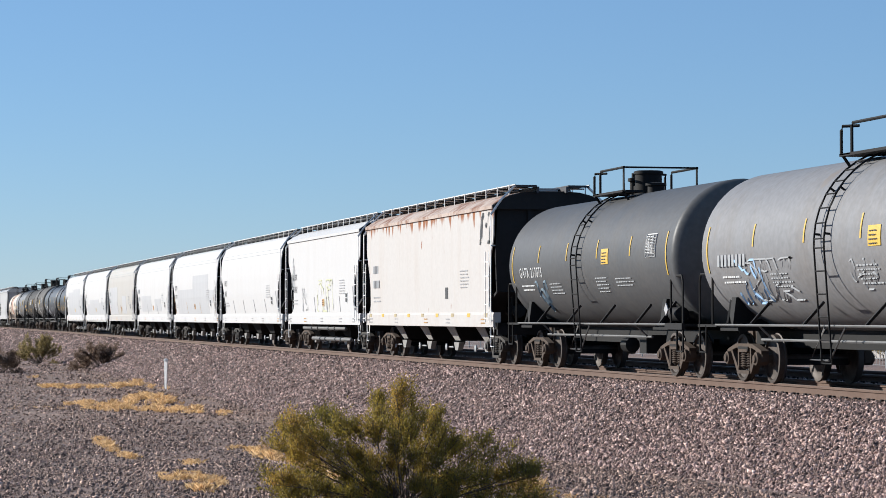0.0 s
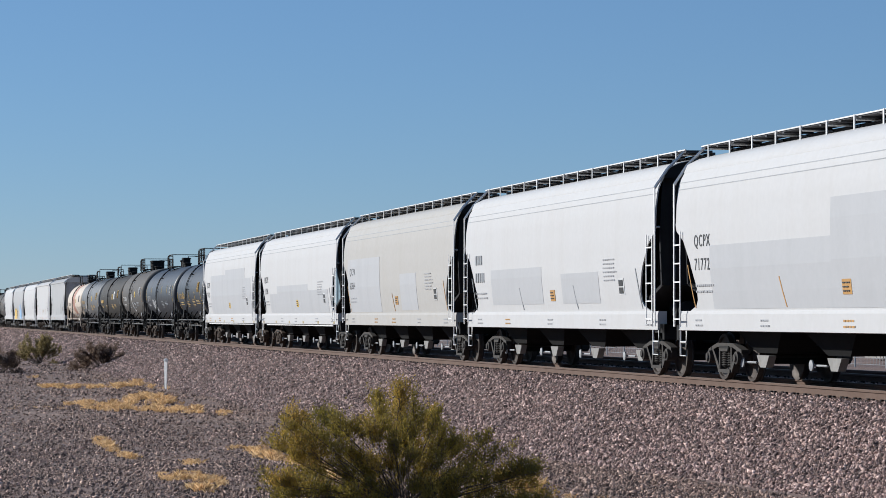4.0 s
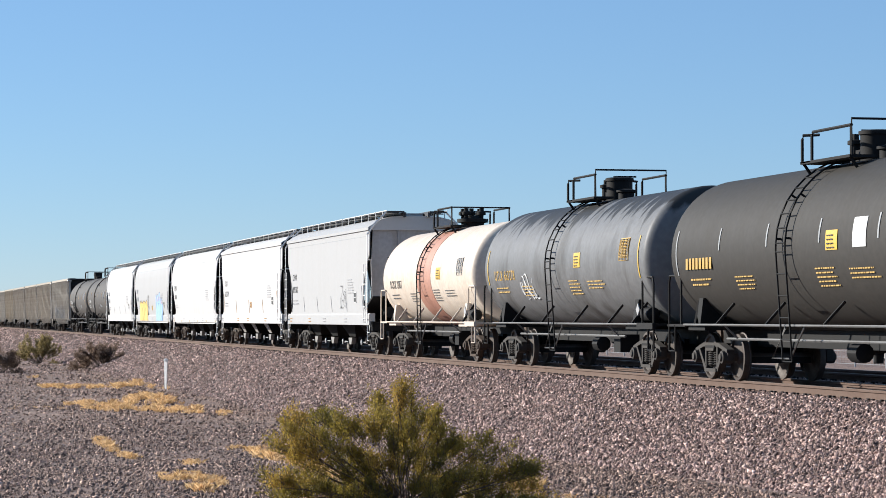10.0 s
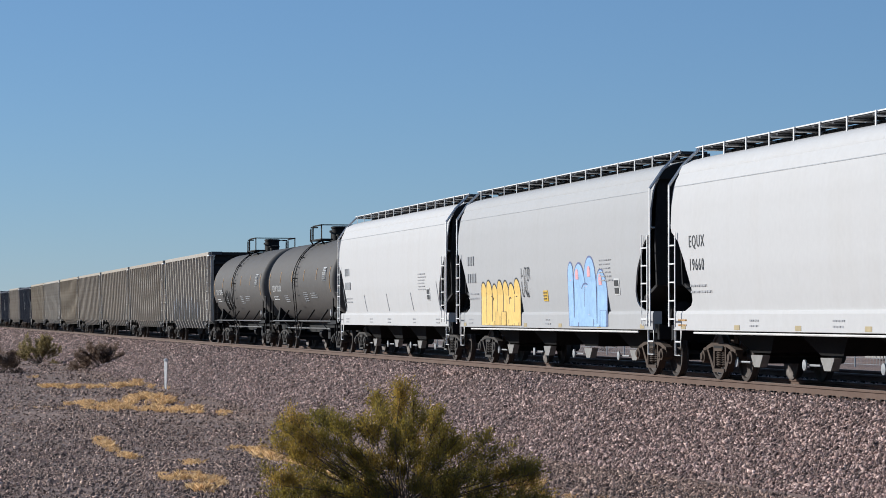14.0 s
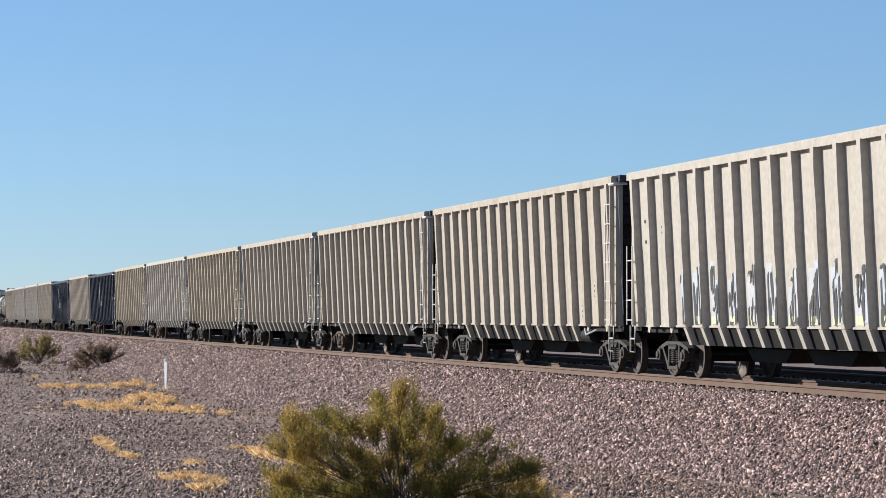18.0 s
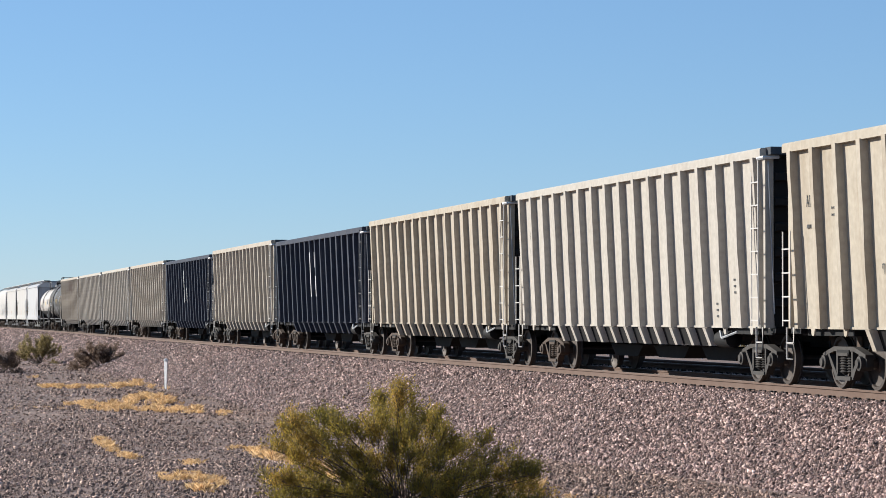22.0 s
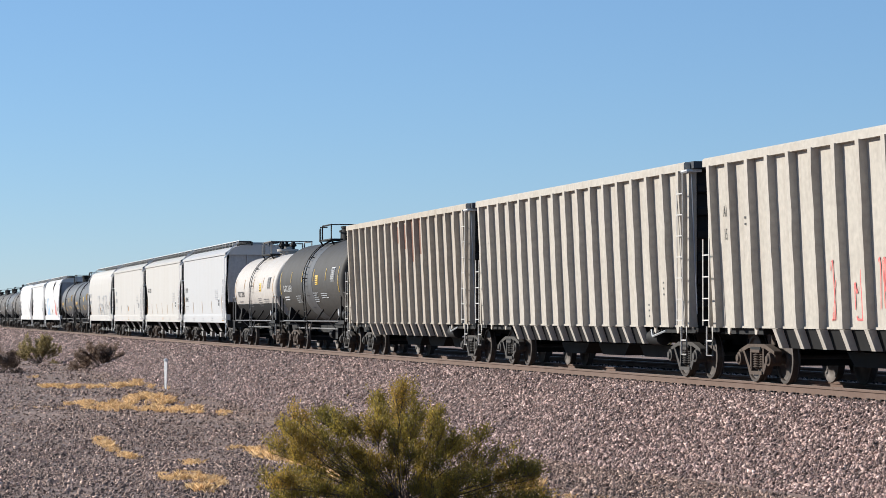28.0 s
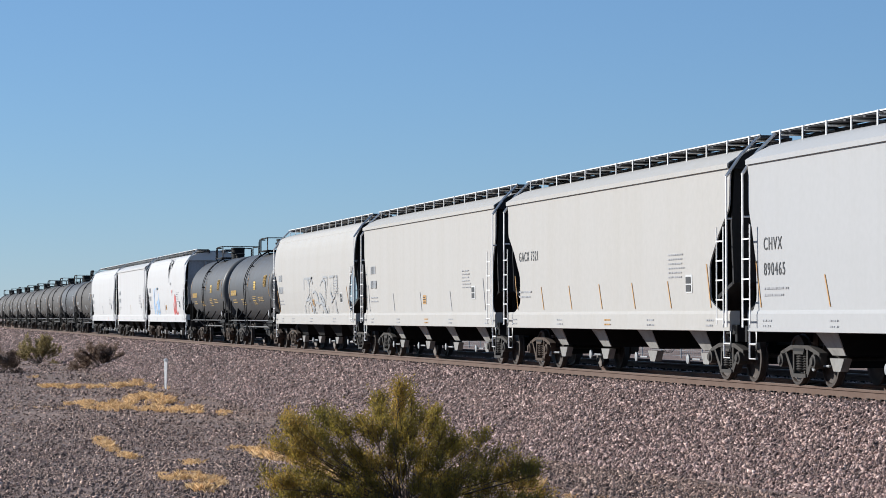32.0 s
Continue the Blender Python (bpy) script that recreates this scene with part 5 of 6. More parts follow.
spray(car, p, -3.6, 1.7, 1.4, 0.6, LETTERWHITE, 53, 7, 0.04)
put(car, -272.4, -288.8)
car, p, h = tank_car(14.3, 3.89, 1.45, PEACH, "cream tank car with a terracotta band", 25, dome="valves", band=TERRACOTTA, hand_mat=PEACH, frame_mat=PEACH)
tank_marks(car, p, h, 2.44, 1.45, 25, "RCRX", "2007", ink=LETTERBLACK, seven=0)
put(car, -288.8, -303.1)
# five covered hoppers
specs = [
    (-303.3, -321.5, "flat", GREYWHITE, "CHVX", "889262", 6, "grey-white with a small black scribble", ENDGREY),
    (-321.5, -340.75, "flat", WHITE, "TILX", "623339", 5, "flat-sided with an eaves line", None),
    (-340.75, -360.1, "curved", WHITE, "EQUX", "19660", 0, "plain and bright", None),
    (-360.1, -379.6, "curved", GREYWHITE, "", "", 0, "with yellow and blue sprayed shapes", None),
    (-379.6, -398.1, "curved", WHITE, "", "", 5, "plain with short stripes", None),
]
for k, (a, b, kind, mat, mark, num, stripes, words, endm) in enumerate(specs):
    car, p, h = hopper_car(round(a - b, 2), kind, mat, WHITEH + words, 30 + k, end_mat=endm, cut=(0.9, 0.5, 1, 1, 1)[k], bay_mat=BAYWHITE if k == 1 else None)
    hopper_marks(car, p, h, 30 + k, mark, num, stripes=stripes, squares=k in (2, 3), tag=k != 2)
    if k in (0, 2, 3, 4):
        side_patch(car, "side_seam", p, -h, 3.86, 2 * h, 0.018, LETTERGREY, lift=0.004)
    if k == 0:
        spray(car, p, 3.0, 1.55, 1.3, 0.75, LETTERBLACK, 61, 9, 0.022)
    if k == 3:
        skin = lambda z: max(p(z), 1.556 if z < 1.40 else 0)
        for i in range(7):
            loaf(car, skin, -6.05 + 0.6 * i, 1.03, 0.62, 1.1 + 0.06 * math.sin(2.3 * i), SPRAYYELLOW, LETTERBLACK, i % 2)
        for i in range(6):
            loaf(car, skin, -5.85 + 0.66 * i, 1.03, 0.42, 0.62 + 0.1 * math.sin(1.7 * i), SPRAYYELLOW, BROWNBLACK, 2 + i % 2)
        for cx, w, hh in ((2.72, 0.42, 1.45), (3.45, 0.95, 1.42), (4.35, 0.95, 1.55), (5.25, 0.8, 1.25)):
            loaf(car, skin, cx, 1.03, w, hh, SPRAYBLUE, SPRAYNAVY, 0 if cx != 3.45 else 1)
        for cx, w, hh in ((3.0, 0.5, 0.62), (3.95, 1.2, 0.95), (4.75, 0.5, 0.68), (5.35, 0.45, 0.55)):
            loaf(car, skin, cx, 1.03, w, hh, SPRAYBLUE, SPRAYNAVY, 2)
        for cx, zz in ((3.3, 2.1), (4.3, 2.15), (4.0, 1.7), (5.2, 1.95), (3.0, 1.35), (4.2, 1.3), (2.72, 1.85)):
            loaf(car, skin, cx, zz, 0.16, 0.2, SPRAYPINK, SPRAYPINK, 3)
        spray(car, p, -1.9, 1.75, 0.9, 0.7, LETTERBLACK, 64, 7, 0.035)
    put(car, a, b)
# two tank cars
for k, (a, b, num) in enumerate(((-398.1, -414.7, "300408"), (-414.7, -431.8, "300389"))):
    car, p, h = tank_car(round(a - b, 2), 4.14, 1.58, CHARCOAL, "matt dark grey tank car with orange stripes", 40 + k)
    tank_marks(car, p, h, 2.56, 1.58, 40 + k, "GBRX", num, placard=False, seven=6)
    if k:
        spray(car, p, -4.4, 1.6, 2.6, 0.9, BLACK, 71, 7, 0.14)
    put(car, a, b)
# fourteen ribbed open hoppers, two of them dark
ends = [-431.8, -451.2, -470.8, -490.4, -509.95, -529.6, -549.1, -568.7, -588.4, -607.7, -627.2, -646.5, -666.3, -685.7, -705.0]
paints = [PALEBEIGE, BEIGE, BEIGE, BEIGE, SAND, PALEBEIGE, SAND, NAVY, BEIGE, NAVY, BEIGE, PALEBEIGE, PALEBEIGE, BEIGE]
words = {7: "navy-black ribbed open hopper car with a white letter block", 9: "navy-black ribbed open hopper car with a white letter block",
         0: "pale beige ribbed open hopper car with sprayed silver shapes", 11: "pale beige ribbed open hopper car with red scribbles"}
for k in range(14):
    a, b = ends[k], ends[k + 1]
    car, p, h = ribbed_car(round(a - b, 2), paints[k], words.get(k, "dusty beige ribbed open hopper car with streaked paint"), 80 + k,
                           top=4.2 if paints[k] is NAVY else 4.32, initials="AIM" if k not in (0, 1, 3, 6, 10) else "", number={2: "1501", 5: "1521", 8: "1166", 11: "1519", 12: "1511", 13: "111"}.get(k, ""), beside=k in (8, 13))
    if k in (7, 9):
        block_letter(car, h, 1.98, 1.62)
    if k == 0:
        rr = random.Random(72)
        for i in range(3, 13):
            x = rib_x(h, i)
            high = 0.95 + 0.16 * math.sin(2.1 * i)
            paint = rr.choice((SPRAYICE, SPRAYICE, SPRAYSILVER))
            side_patch(car, "spray_fill", p, x - 0.08, 1.14, 0.16, high, paint, lift=0.006)
            side_patch(car, "spray_fill", rib_panel, x + 0.3, 1.14, 0.62, high * rr.uniform(0.75, 1.1), paint, lift=0.006)
            side_patch(car, "spray_edge", rib_panel, x + 0.3, 1.10, 0.62, 0.16, SPRAYGREEN, lift=0.012)
            spray(car, rib_panel, x + 0.32, 1.12, 0.58, high, LETTERBLACK, 720 + i, 6, 0.065)
            spray(car, p, x - 0.075, 1.12, 0.15, high, LETTERBLACK, 760 + i, 3, 0.05)
    if k == 11:
        for i in range(5, 9):
            spray(car, rib_panel, rib_x(h, i) + 0.4, 1.2, 0.55, 1.0, SPRAYRED, 730 + i, 4, 0.035)
    if k in (4, 13, 8, 2):
        for i in range(3, 8 if k != 8 else 5):
            spray(car, rib_panel, rib_x(h, i) + 0.5, 1.35, 0.4, 0.75, LETTERBLACK if k != 13 else LETTERGREY, 740 + 20 * k + i, 2, 0.022)
    if k == 13:
        for i, z, ph in ((9, 3.3, 0.75), (10, 2.9, 1.25), (11, 3.1, 1.1), (8, 3.5, 0.5), (8, 2.3, 0.3)):
            side_patch(car, "rust_stain", rib_panel, rib_x(h, i - 1) + 0.12, z, 0.85, ph, RUSTSTAIN, lift=0.004)
    put(car, a, b)
# two tank cars
car, p, h = tank_car(15.5, 4.08, 1.55, BROWNBLACK, "dusty black tank car with a paler worn band", 100, band=SLATE)
tank_marks(car, p, h, 2.53, 1.55, 100, "GATX", "36051", stripe=YELLOW, seven=6)
put(car, -705.0, -720.5)
car, p, h = tank_car(13.5, 3.87, 1.45, BONE, "off-white tank car with a black belly and steel valves", 101, dome="valves", rail_mat=PIPEGREY, belly=True)
tank_marks(car, p, h, 2.42, 1.45, 101, "PXCX", "20040", ink=LETTERBLACK, seven=5)
put(car, -720.5, -734.0)
# four covered hoppers, two tanks, three hoppers
specs = [
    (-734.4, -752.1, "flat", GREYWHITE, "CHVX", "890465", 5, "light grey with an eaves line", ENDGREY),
    (-751.7, -770.7, "flat", CREAMWHITE, "GACX 7321", "", 7, "cream-grey with slanting side ends", None),
    (-770.6, -790.4, "flat", CREAMWHITE, "", "", 5, "cream with faint stains", None),
    (-790.4, -809.2, "curved", CREAMWHITE, "", "", 3, "dull with grey sprayed lettering along the bottom", None),
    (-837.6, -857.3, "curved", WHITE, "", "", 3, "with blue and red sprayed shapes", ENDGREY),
    (-857.3, -876.0, "flat", WHITE, "", "", 3, "bright and plain", None),
    (-876.0, -895.2, "curved", WHITE, "", "", 3, "bright white, last before the tank cars", None),
]
for k, (a, b, kind, mat, mark, num, stripes, word, endm) in enumerate(specs):
    car, p, h = hopper_car(round(a - b, 2), kind, mat, WHITEH + word, 110 + k, end_mat=endm, cut=(0.35, 1, 0.35, 1, 1, 0.4, 1)[k], bay_mat=BAYWHITE if k < 3 else None)
    hopper_marks(car, p, h, 110 + k, mark, num, stripes=stripes, drop=0.16 if k == 0 else 0.0, back=0.33 if k == 0 else 0.0, stripe_mat=ORANGE if k == 0 else None)
    if k == 3:
        spray(car, p, -1.5, 1.15, 7.0, 1.5, LETTERGREY, 74, 16, 0.08)
    if k == 4:
        spray(car, p, -5.5, 1.4, 2.6, 1.4, SPRAYBLUE, 75, 8, 0.12)
        spray(car, p, 3.2, 1.1, 2.6, 1.5, SPRAYRED, 76, 7, 0.14)
        spray(car, p, 1.4, 3.0, 1.4, 1.3, LETTERGREY, 77, 6, 0.14)
    put(car, a, b)
for k, (a, b, top, R, mat) in enumerate(((-809.2, -823.6, 4.05, 1.54, SLATE), (-823.6, -837.6, 4.05, 1.54, SLATE))):
    car, p, h = tank_car(round(a - b, 2), top, R, mat, "glossy dark grey tank car with yellow marks", 120 + k)
    tank_marks(car, p, h, top - R, R, 120 + k, ink=LETTERORANGE, seven=3)
    put(car, a, b)
a = -895.2
for k in range(9):
    b = round(a - 15.75, 2)
    car, p, h = tank_car(15.75, 4.05 if k < 4 else 3.95, 1.52, CHARCOAL if k != 1 else SLATE, "dark grey tank car in a long row of tanks", 130 + k, dome="cage" if k < 1 else "plain")
    tank_marks(car, p, h, 2.5, 1.52, 130 + k, seven=2, placard=False)
    put(car, a, b)
    a = b


# ---- plants, grass and lineside things ----
FWD, RIGHT = Vector((-0.9766, 0.2150, 0)), Vector((0.2150, 0.9766, 0))


def spot(px, py):
    """The place on the ground that lies along a line of sight."""
    z = FLOOR
    for _ in range(6):
        d = 4650 * (EYE[2] - z) / (py - 561)
        p = Vector(EYE) + d * FWD + d * (px - 784) / 4650 * RIGHT
        z = ground_height(p.x, p.y)
    return Vector((p.x, p.y, z))


def leaf_material(name, a, b, c):
    m = island_stone(name, a, b, c, 3.0, 0.3)
    bsdf = m.node_tree.nodes["Principled BSDF"]
    bsdf.inputs["Roughness"].default_value = 0.55
    n, l = m.node_tree.nodes, m.node_tree.links
    glow = n.new("ShaderNodeBsdfTranslucent")
    l.new(bsdf.inputs["Base Color"].links[0].from_socket, glow.inputs["Color"])
    mix = n.new("ShaderNodeMixShader")
    mix.inputs[0].default_value = 0.6
    l.new(bsdf.outputs[0], mix.inputs[1])
    l.new(glow.outputs[0], mix.inputs[2])
    l.new(mix.outputs[0], n["Material Output"].inputs["Surface"])
    return m


def mixed_leaf(name, tones, spread=0.68):
    """Leaves whose tone goes by the branch and, less, by the single leaf."""
    m = leaf_material(name, tones[0], tones[1], tones[2])
    n, l = m.node_tree.nodes, m.node_tree.links
    ramp, geo = n["Color Ramp"], n["Geometry"]
    rust = ramp.color_ramp.elements.new(0.93)
    rust.color = (*tones[3], 1)
    info = n.new("ShaderNodeObjectInfo")
    mix = n.new("ShaderNodeMix")
    mix.inputs[0].default_value = spread
    l.new(geo.outputs["Random Per Island"], mix.inputs[2])
    l.new(info.outputs["Random"], mix.inputs[3])
    l.new(mix.outputs[0], ramp.inputs[0])
    return m


LEAF = mixed_leaf("creosote_leaves", ((0.142, 0.124, 0.024), (0.295, 0.222, 0.040), (0.54, 0.305, 0.073), (0.40, 0.26, 0.053)))
DRYLEAF = leaf_material("dry_brush_twigs", (0.09, 0.062, 0.046), (0.18, 0.125, 0.09), (0.30, 0.215, 0.155))
OLIVE = leaf_material("olive_brush_leaves", (0.13, 0.105, 0.04), (0.29, 0.23, 0.10), (0.46, 0.36, 0.17))
STRAW = leaf_material("dry_straw_grass", (0.36, 0.21, 0.085), (0.60, 0.385, 0.175), (0.78, 0.57, 0.33))
TWIG = material("grey_brown_twigs", (0.085, 0.065, 0.05), 0.85, amount=0.5, scale=6)


def leaf_mesh(name, centres, ways, long, wide, mat, seed):
    """Small leaf blades at the given points, each along its way, one mesh."""
    rng = np.random.default_rng(seed)
    c, a = np.array(centres), np.array(ways)
    n = len(c)
    a = a + rng.normal(0, 0.5, (n, 3))
    a /= np.linalg.norm(a, axis=1)[:, None]
    b = np.cross(a, rng.normal(size=(n, 3)))
    b /= np.linalg.norm(b, axis=1)[:, None]
    s = rng.uniform(0.6, 1.35, (n, 1))
    v = np.stack([c, c + a * s * long * 0.5 - b * s * wide * 0.5, c + a * s * long, c + a * s * long * 0.45 + b * s * wide * 0.5], 1).reshape(-1, 3)
    me = bpy.data.meshes.new(name)
    me.from_pydata(v.tolist(), [], (4 * np.arange(n)[:, None] + np.array([[0, 1, 2, 3]])).tolist())
    me.materials.append(mat)
    return me


SWAY = []


def bush(name, label, base, tips, mat, leaf, twigs, leaves, seed, spread, sway=0.0, bare=0.42, thick=1.0, upright=0.45):
    """A many-stemmed shrub: each stem a bent tapering branch that ends in a plume of upright twigs set with small leaves."""
    rng = random.Random(seed)
    b = thing(name, label, "bush", base)
    for k, tip in enumerate(tips):
        tip = Vector(tip) - Vector(base)
        start = Vector((rng.uniform(-0.15, 0.15), rng.uniform(-0.15, 0.15), -0.05))
        bend = start.lerp(tip, 0.5) + Vector((rng.uniform(-0.16, 0.16), rng.uniform(-0.16, 0.16), rng.uniform(-0.05, 0.12))) * tip.length
        path = [start.lerp(bend, t).lerp(bend.lerp(tip, t), t) for t in [i / 8 for i in range(9)]]
        g = Geo()
        radii = [(0.0075 * (1 - i / 9.5) * tip.length / 1.6 + 0.0025) * thick for i in range(9)]
        for i in range(8):
            g.tube([path[i], path[i + 1]], radii[i], 4)
        pts, ways = [], []
        along = (tip - bend).normalized()
        for i in range(twigs):
            t = bare + (1 - bare) * rng.random() ** 0.75
            p = path[min(int(t * 8), 7)].lerp(path[min(int(t * 8) + 1, 8)], t * 8 % 1)
            d = (along * (1.25 - upright) + Vector((rng.gauss(0, 0.45), rng.gauss(0, 0.45), upright + rng.gauss(0, 0.3)))).normalized()
            ln = spread * rng.uniform(0.45, 1.0) * (1.25 - 0.5 * t)
            q = p + d * ln
            mid = p.lerp(q, 0.5) + Vector((rng.gauss(0, 0.09), rng.gauss(0, 0.09), 0)) * ln
            g.tube([p, mid, q], 0.0035 * thick, 3)
            for _ in range(leaves):
                s = rng.uniform(0.12, 1.02)
                w = 0.018 + 0.07 * ln
                spot_on = p.lerp(mid, 2 * s) if s < 0.5 else mid.lerp(q, 2 * s - 1)
                pts.append(spot_on + Vector((rng.gauss(0, w), rng.gauss(0, w), rng.gauss(0, w))))
                ways.append(d)
        stem = part("branch", g.mesh("branch", TWIG, 40), b)
        part("leaves", leaf_mesh("leaves", pts, ways, leaf[0], leaf[1], mat, seed * 100 + k), stem)
        if sway:
            SWAY.append((stem, sway * rng.uniform(0.6, 1.3), rng.uniform(0, 6.28), rng.uniform(0.8, 1.3)))
    return b


def crown(outline, base_depth, n, seed, deep, drop, gaps=(), start=14):
    """Branch tips spread evenly through a crown of the given silhouette, thinner in the gaps."""
    rng = random.Random(seed)
    tips = []
    high = min(y for _, y in outline)
    while len(tips) < n:
        px, py = rng.uniform(outline[0][0], outline[-1][0]), high + start + (drop + 30) * rng.random()
        rim = lerp(outline, px) + start
        d = base_depth + rng.uniform(-deep, deep)
        if py < rim or py > rim + drop:
            continue
        if any(((px - a) / w) ** 2 + ((py - b) / h) ** 2 < 1 for a, b, w, h in gaps) and rng.random() < 0.85:
            continue
        tips.append(Vector(EYE) + d * FWD + d * (px - 784) / 4650 * RIGHT + Vector((0, 0, -d * (py - 561) / 4650)))
    return tips


near = 34.0
base = Vector(EYE) + near * FWD + near * (715 - 784) / 4650 * RIGHT
base.z = ground_height(base.x, base.y)
OUTLINE = [(466, 830), (485, 745), (505, 712), (530, 690), (554, 674), (575, 700), (605, 728), (640, 708), (672, 672), (700, 655), (728, 652), (746, 690), (778, 699), (803, 712), (835, 730), (862, 732), (885, 758),
           (934, 786), (960, 825), (976, 862)]
bush("creosote_bush", "olive-green creosote bush with rusty tips on the gravel", base, crown(OUTLINE, near, 150, 5, 1.1, 225, ((602, 782, 36, 30), (545, 828, 34, 20), (655, 800, 22, 18)), start=24),
     LEAF, (0.034, 0.0145), 22, 30, 5, 0.34, 1.2, bare=0.74, upright=1.1, thick=0.75)

for name, label, outline, ground_y, mat, n, seed in (
        ("desert_shrub", "low olive desert shrub beside the railway bank", [(24, 612), (48, 592), (82, 590), (110, 614)], 644, OLIVE, 34, 11),
        ("desert_shrub", "leafless brown desert shrub beside the railway bank", [(124, 628), (150, 608), (185, 602), (214, 612), (238, 636)], 655, DRYLEAF, 40, 12),
        ("desert_shrub", "pale dry desert shrub on the gravel", [(-35, 622), (0, 610), (22, 616), (44, 640)], 660, DRYLEAF, 26, 13)):
    mid = (outline[0][0] + outline[-1][0]) / 2
    foot = spot(mid, ground_y)
    d = (foot - Vector(EYE)).dot(FWD)
    dry = mat is DRYLEAF
    bush(name, label, foot, crown(outline, d, n, seed, 1.0, 34, start=4), mat, (0.10, 0.03) if dry else (0.09, 0.05), 10, 34 if dry else 30, seed, 0.5, bare=0.4, thick=1.6, upright=0.7)


def grass(ridge, thick, tufts, height, seed):
    """A patch of dry grass as one object: tufts of fine bent blades along a ridge line, given as lines of sight to the ground."""
    rng = np.random.default_rng(seed)
    v, f = [], []
    ends = list(zip(ridge, ridge[1:]))
    lengths = np.array([abs(b[0] - a[0]) + 1.0 for a, b in ends])
    for i in range(tufts):
        k = rng.choice(len(ends), p=lengths / lengths.sum())
        a, b = ends[k]
        s = rng.random()
        px = a[0] + (b[0] - a[0]) * s + rng.normal(0, 3)
        py = a[1] + (b[1] - a[1]) * s + float(np.clip(rng.normal(0, 0.42), -1, 1)) * thick
        if noise.noise(Vector((px * 0.055, py * 0.13, 7 * seed))) + 0.4 * noise.noise(Vector((px * 0.21, py * 0.4, seed))) < -0.08:
            continue
        c = spot(px, py)
        far = 1 + (c - Vector(EYE)).length / 60
        hh = height * rng.uniform(0.35, 0.95) * (0.7 + 0.5 * noise.noise(Vector((px * 0.05, py * 0.12, seed))))
        for j in range(22):
            q = c + Vector((rng.normal(0, 0.055), rng.normal(0, 0.055), 0))
            lean = rng.normal(0, 0.5, 2) * hh + np.array((0.12, 0.05)) * hh
            h1 = hh * rng.uniform(0.55, 1.1)
            w = rng.normal(0, 1, 2)
            w = w / np.linalg.norm(w) * 0.0026 * far
            n = len(v)
            v += [(q.x - w[0], q.y - w[1], q.z - 0.01), (q.x + w[0], q.y + w[1], q.z - 0.01), (q.x + lean[0] * 0.4 + w[0] * 0.6, q.y + lean[1] * 0.4 + w[1] * 0.6, q.z + h1 * 0.65),
                  (q.x + lean[0], q.y + lean[1], q.z + h1)]
            f += [(n, n + 1, n + 2), (n, n + 2, n + 3)]
    me = bpy.data.meshes.new("dry_grass")
    me.from_pydata(v, [], f)
    me.materials.append(STRAW)
    return tagged(new("dry_grass", me), "patch of straw-yellow dry grass on gravel", "grass", kind="stuff")


for i, (ridge, thick, tufts, ht) in enumerate((
        (((70, 684), (150, 686), (215, 684), (248, 682)), 3, 260, 0.24), (((205, 685), (248, 682)), 4, 90, 0.36), (((265, 687), (296, 688)), 3, 40, 0.22),
        (((124, 717), (200, 721), (290, 723), (355, 724)), 8, 620, 0.22), (((225, 714), (265, 704), (305, 712)), 8, 260, 0.28), (((300, 728), (355, 731)), 3, 90, 0.16),
        (((384, 732), (403, 731)), 4, 30, 0.16), (((170, 776), (190, 786), (212, 804), (240, 811)), 6, 170, 0.13), (((180, 783), (205, 797)), 6, 70, 0.13),
        (((282, 842), (308, 848)), 6, 60, 0.10), (((312, 846), (345, 843), (368, 850), (390, 858)), 8, 170, 0.15), (((345, 862), (372, 870)), 5, 80, 0.15),
        (((330, 820), (358, 824)), 5, 70, 0.15), (((414, 792), (452, 797)), 4, 70, 0.12), (((450, 800), (520, 818), (610, 850)), 9, 300, 0.20),
        (((918, 866), (946, 868)), 9, 110, 0.24), (((980, 878), (1080, 880)), 4, 60, 0.06), (((4, 722), (36, 722)), 3, 22, 0.08), (((60, 722), (118, 724)), 3, 24, 0.08), (((52, 668), (70, 668)), 2, 16, 0.2))):
    grass(ridge, thick, tufts, ht, i + 1)

post_at = spot(294, 689)
marker = thing("marker_post", "slim white marker post with a small cap on gravel", "post", post_at)
plate = Geo().prism([(-0.045, -0.1), (0.045, -0.1), (0.085, 1.1), (0.07, 1.14), (-0.07, 1.14), (-0.085, 1.1)], -0.02, 0.02)
part("post", plate.mesh("post", POSTWHITE, 0), marker, (0, 0, 0), turn=38)
part("cap", Geo().lathe([(1.09, 0.05), (1.11, 0.09), (1.17, 0.09), (1.2, 0.04)], "z", (0, 0, 0), 12).mesh("cap", POSTWHITE), marker)

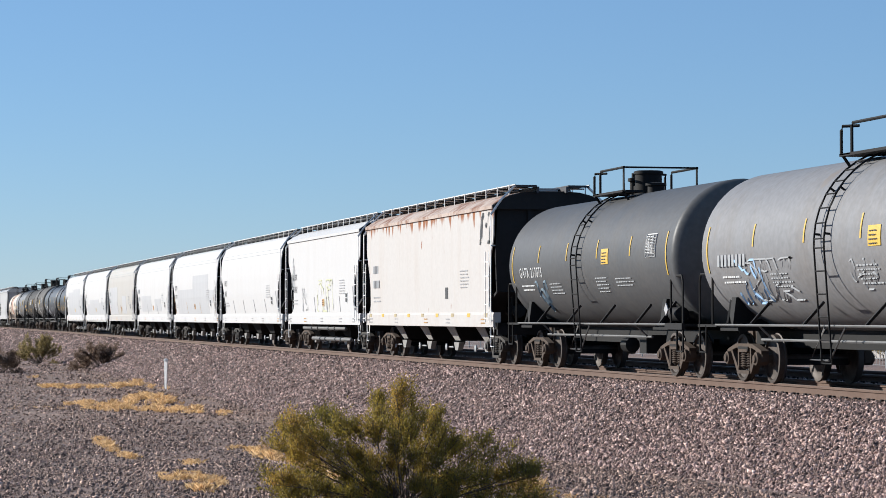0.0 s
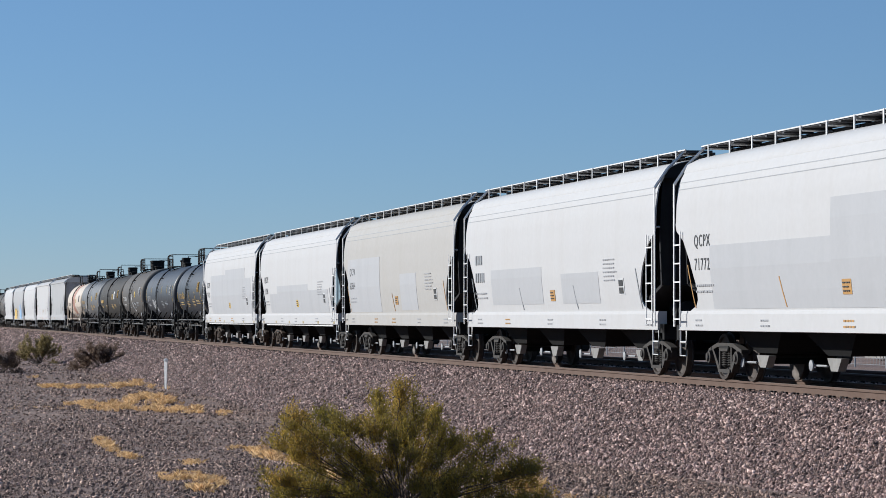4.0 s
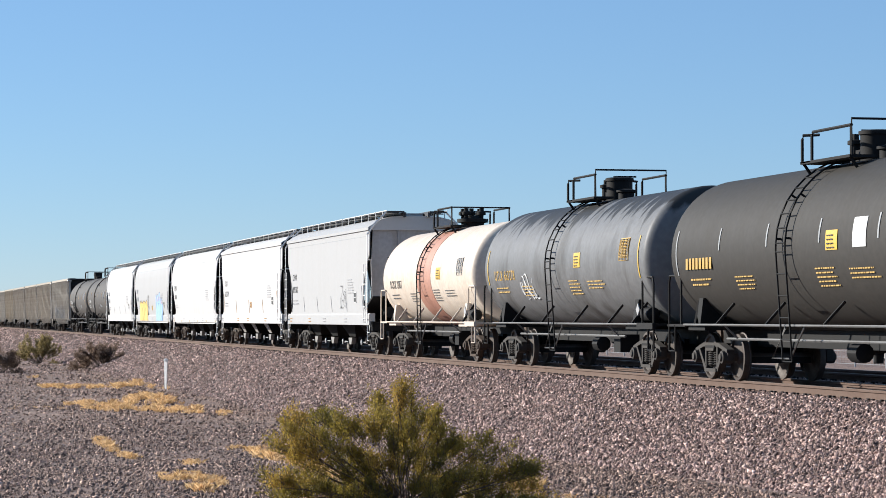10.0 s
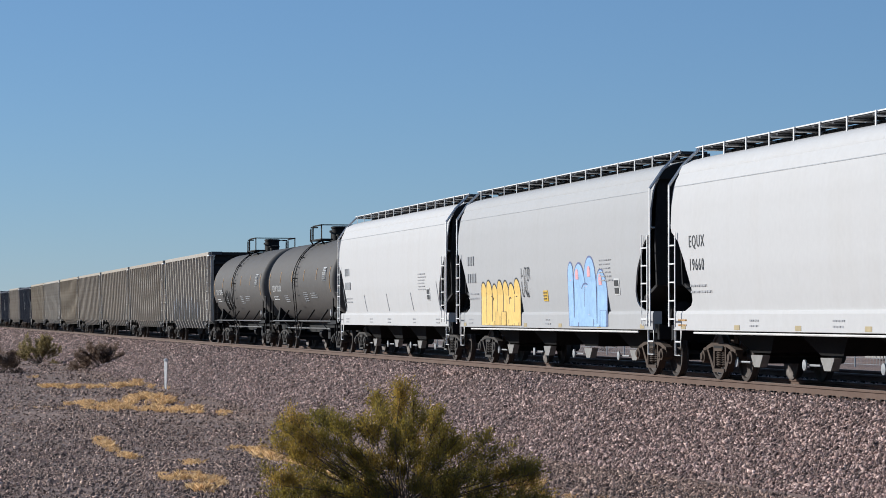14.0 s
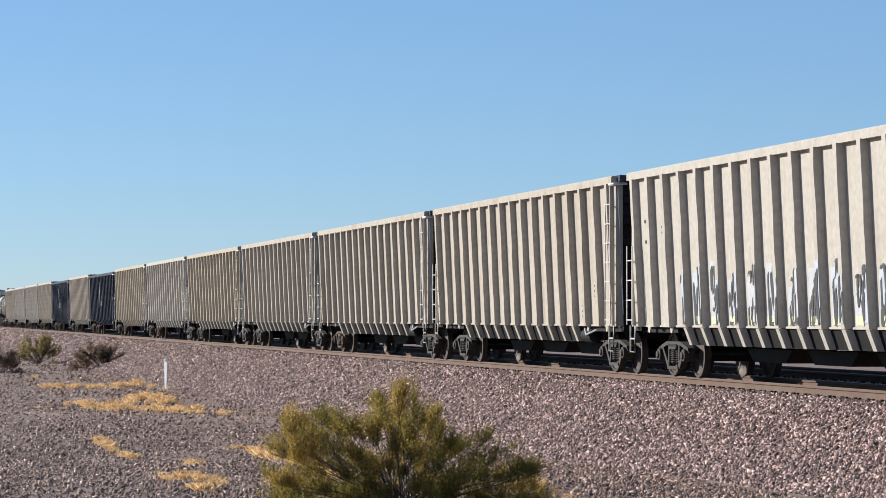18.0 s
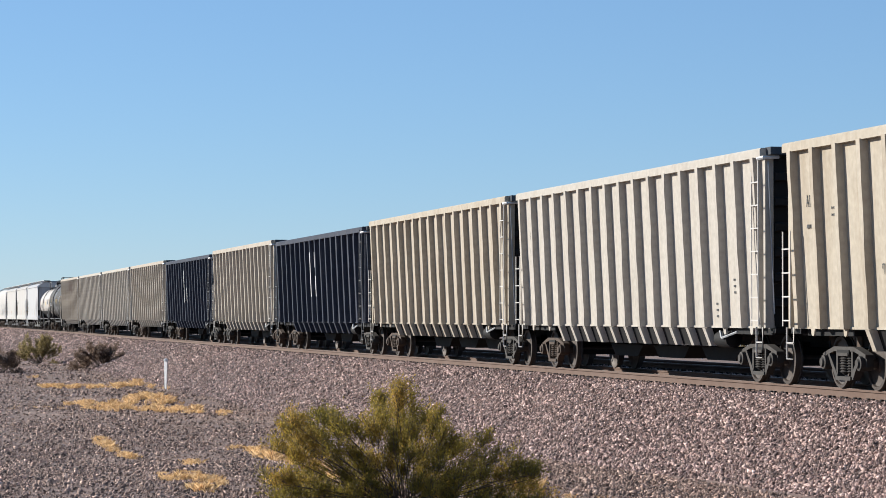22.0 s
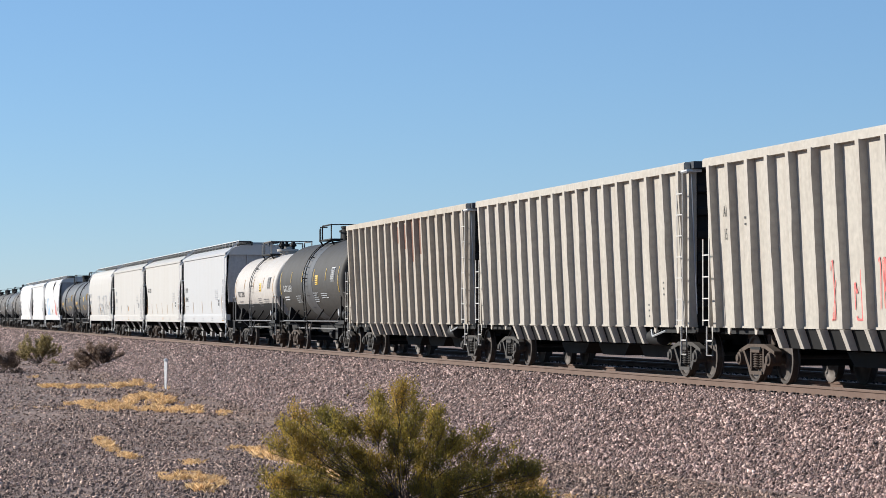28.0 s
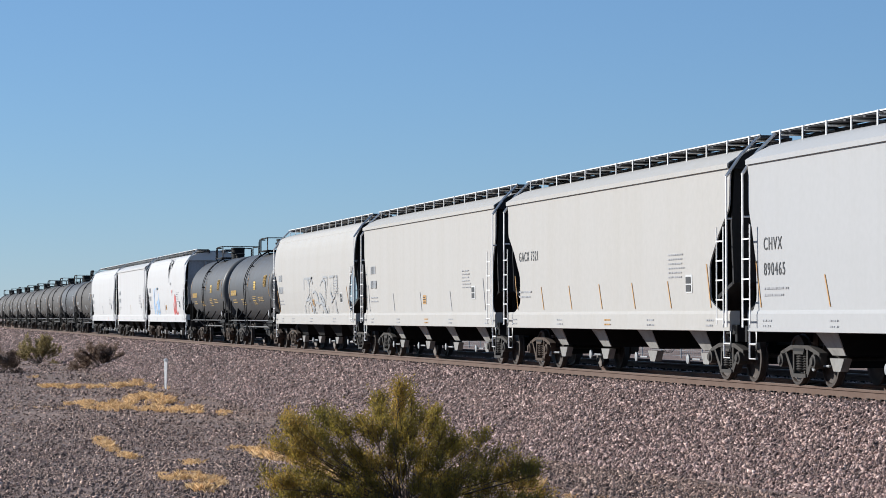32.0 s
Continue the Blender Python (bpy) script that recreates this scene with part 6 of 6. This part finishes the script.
# beyond the second track: chain-link fence, low block wall, brush
fence = thing("wire_fence", "grey wire fence with steel posts beyond the tracks", "fence", (0, 18, BACK))
fpost = Geo().tube([(0, 0, -0.1), (0, 0, 1.55)], 0.035, 6).mesh("post", LETTERGREY)
for i in range(60):
    part("post", fpost, fence, (-40 - 3.0 * i, 0, 0))
wires = Geo()
for k in range(7):
    wires.tube([(-40, 0, 0.12 + 0.23 * k), (-217, 0, 0.12 + 0.23 * k)], 0.008 if k < 6 else 0.02, 4)
for i in range(590):
    wires.tube([(-40 - 0.3 * i, 0, 0.1), (-40 - 0.3 * i, 0, 1.5)], 0.006, 3)
part("wire_mesh", wires.mesh("wire_mesh", LETTERGREY, 0), fence)
wall = thing("block_wall", "low grey concrete block wall beyond the fence", "wall", (0, 27, BACK))
block = Geo().box(-0.595, 0.595, -0.1, 0.1, 0, 0.29).mesh("block", BLOCKGREY, 0)
for r in range(4):
    for i in range(36):
        part("block", block, wall, (-70 - 1.2 * i - 0.6 * (r % 2), 0, 0.3 * r))
for k in range(9):
    rr = random.Random(300 + k)
    foot = Vector((-60 - 13 * k + rr.uniform(-4, 4), 22 + rr.uniform(-2, 2), BACK))
    tips = [foot + Vector((rr.gauss(0, 0.7), rr.gauss(0, 0.7), rr.uniform(0.5, 1.1))) for _ in range(10)]
    bush("desert_shrub", "olive desert shrub beyond the railway tracks", foot, tips, OLIVE, (0.10, 0.05), 9, 22, 310 + k, 0.4, bare=0.3, thick=1.5)


# ---- what moves: the train rolls past, the near bush stirs ----
SPEED = 22.038


def motions():
    for car, u in CARS:
        rows = []
        for t in (0.0, 8.0, 16.0, 24.0, 32.0):
            rows.append((t, pose(u + SPEED * t - 0.0005 * (t - 16) ** 2, 0, 0)))
        walk(car, rows)
    for stem, amp, phase, rate in SWAY:
        rows = []
        for i in range(33):
            t = float(i)
            rows.append((t, pose(0, 0, 0, amp * math.sin(rate * 1.9 * t + phase), amp * math.cos(rate * 1.5 * t + 2 * phase), 0)))
        walk(stem, rows)


motions()
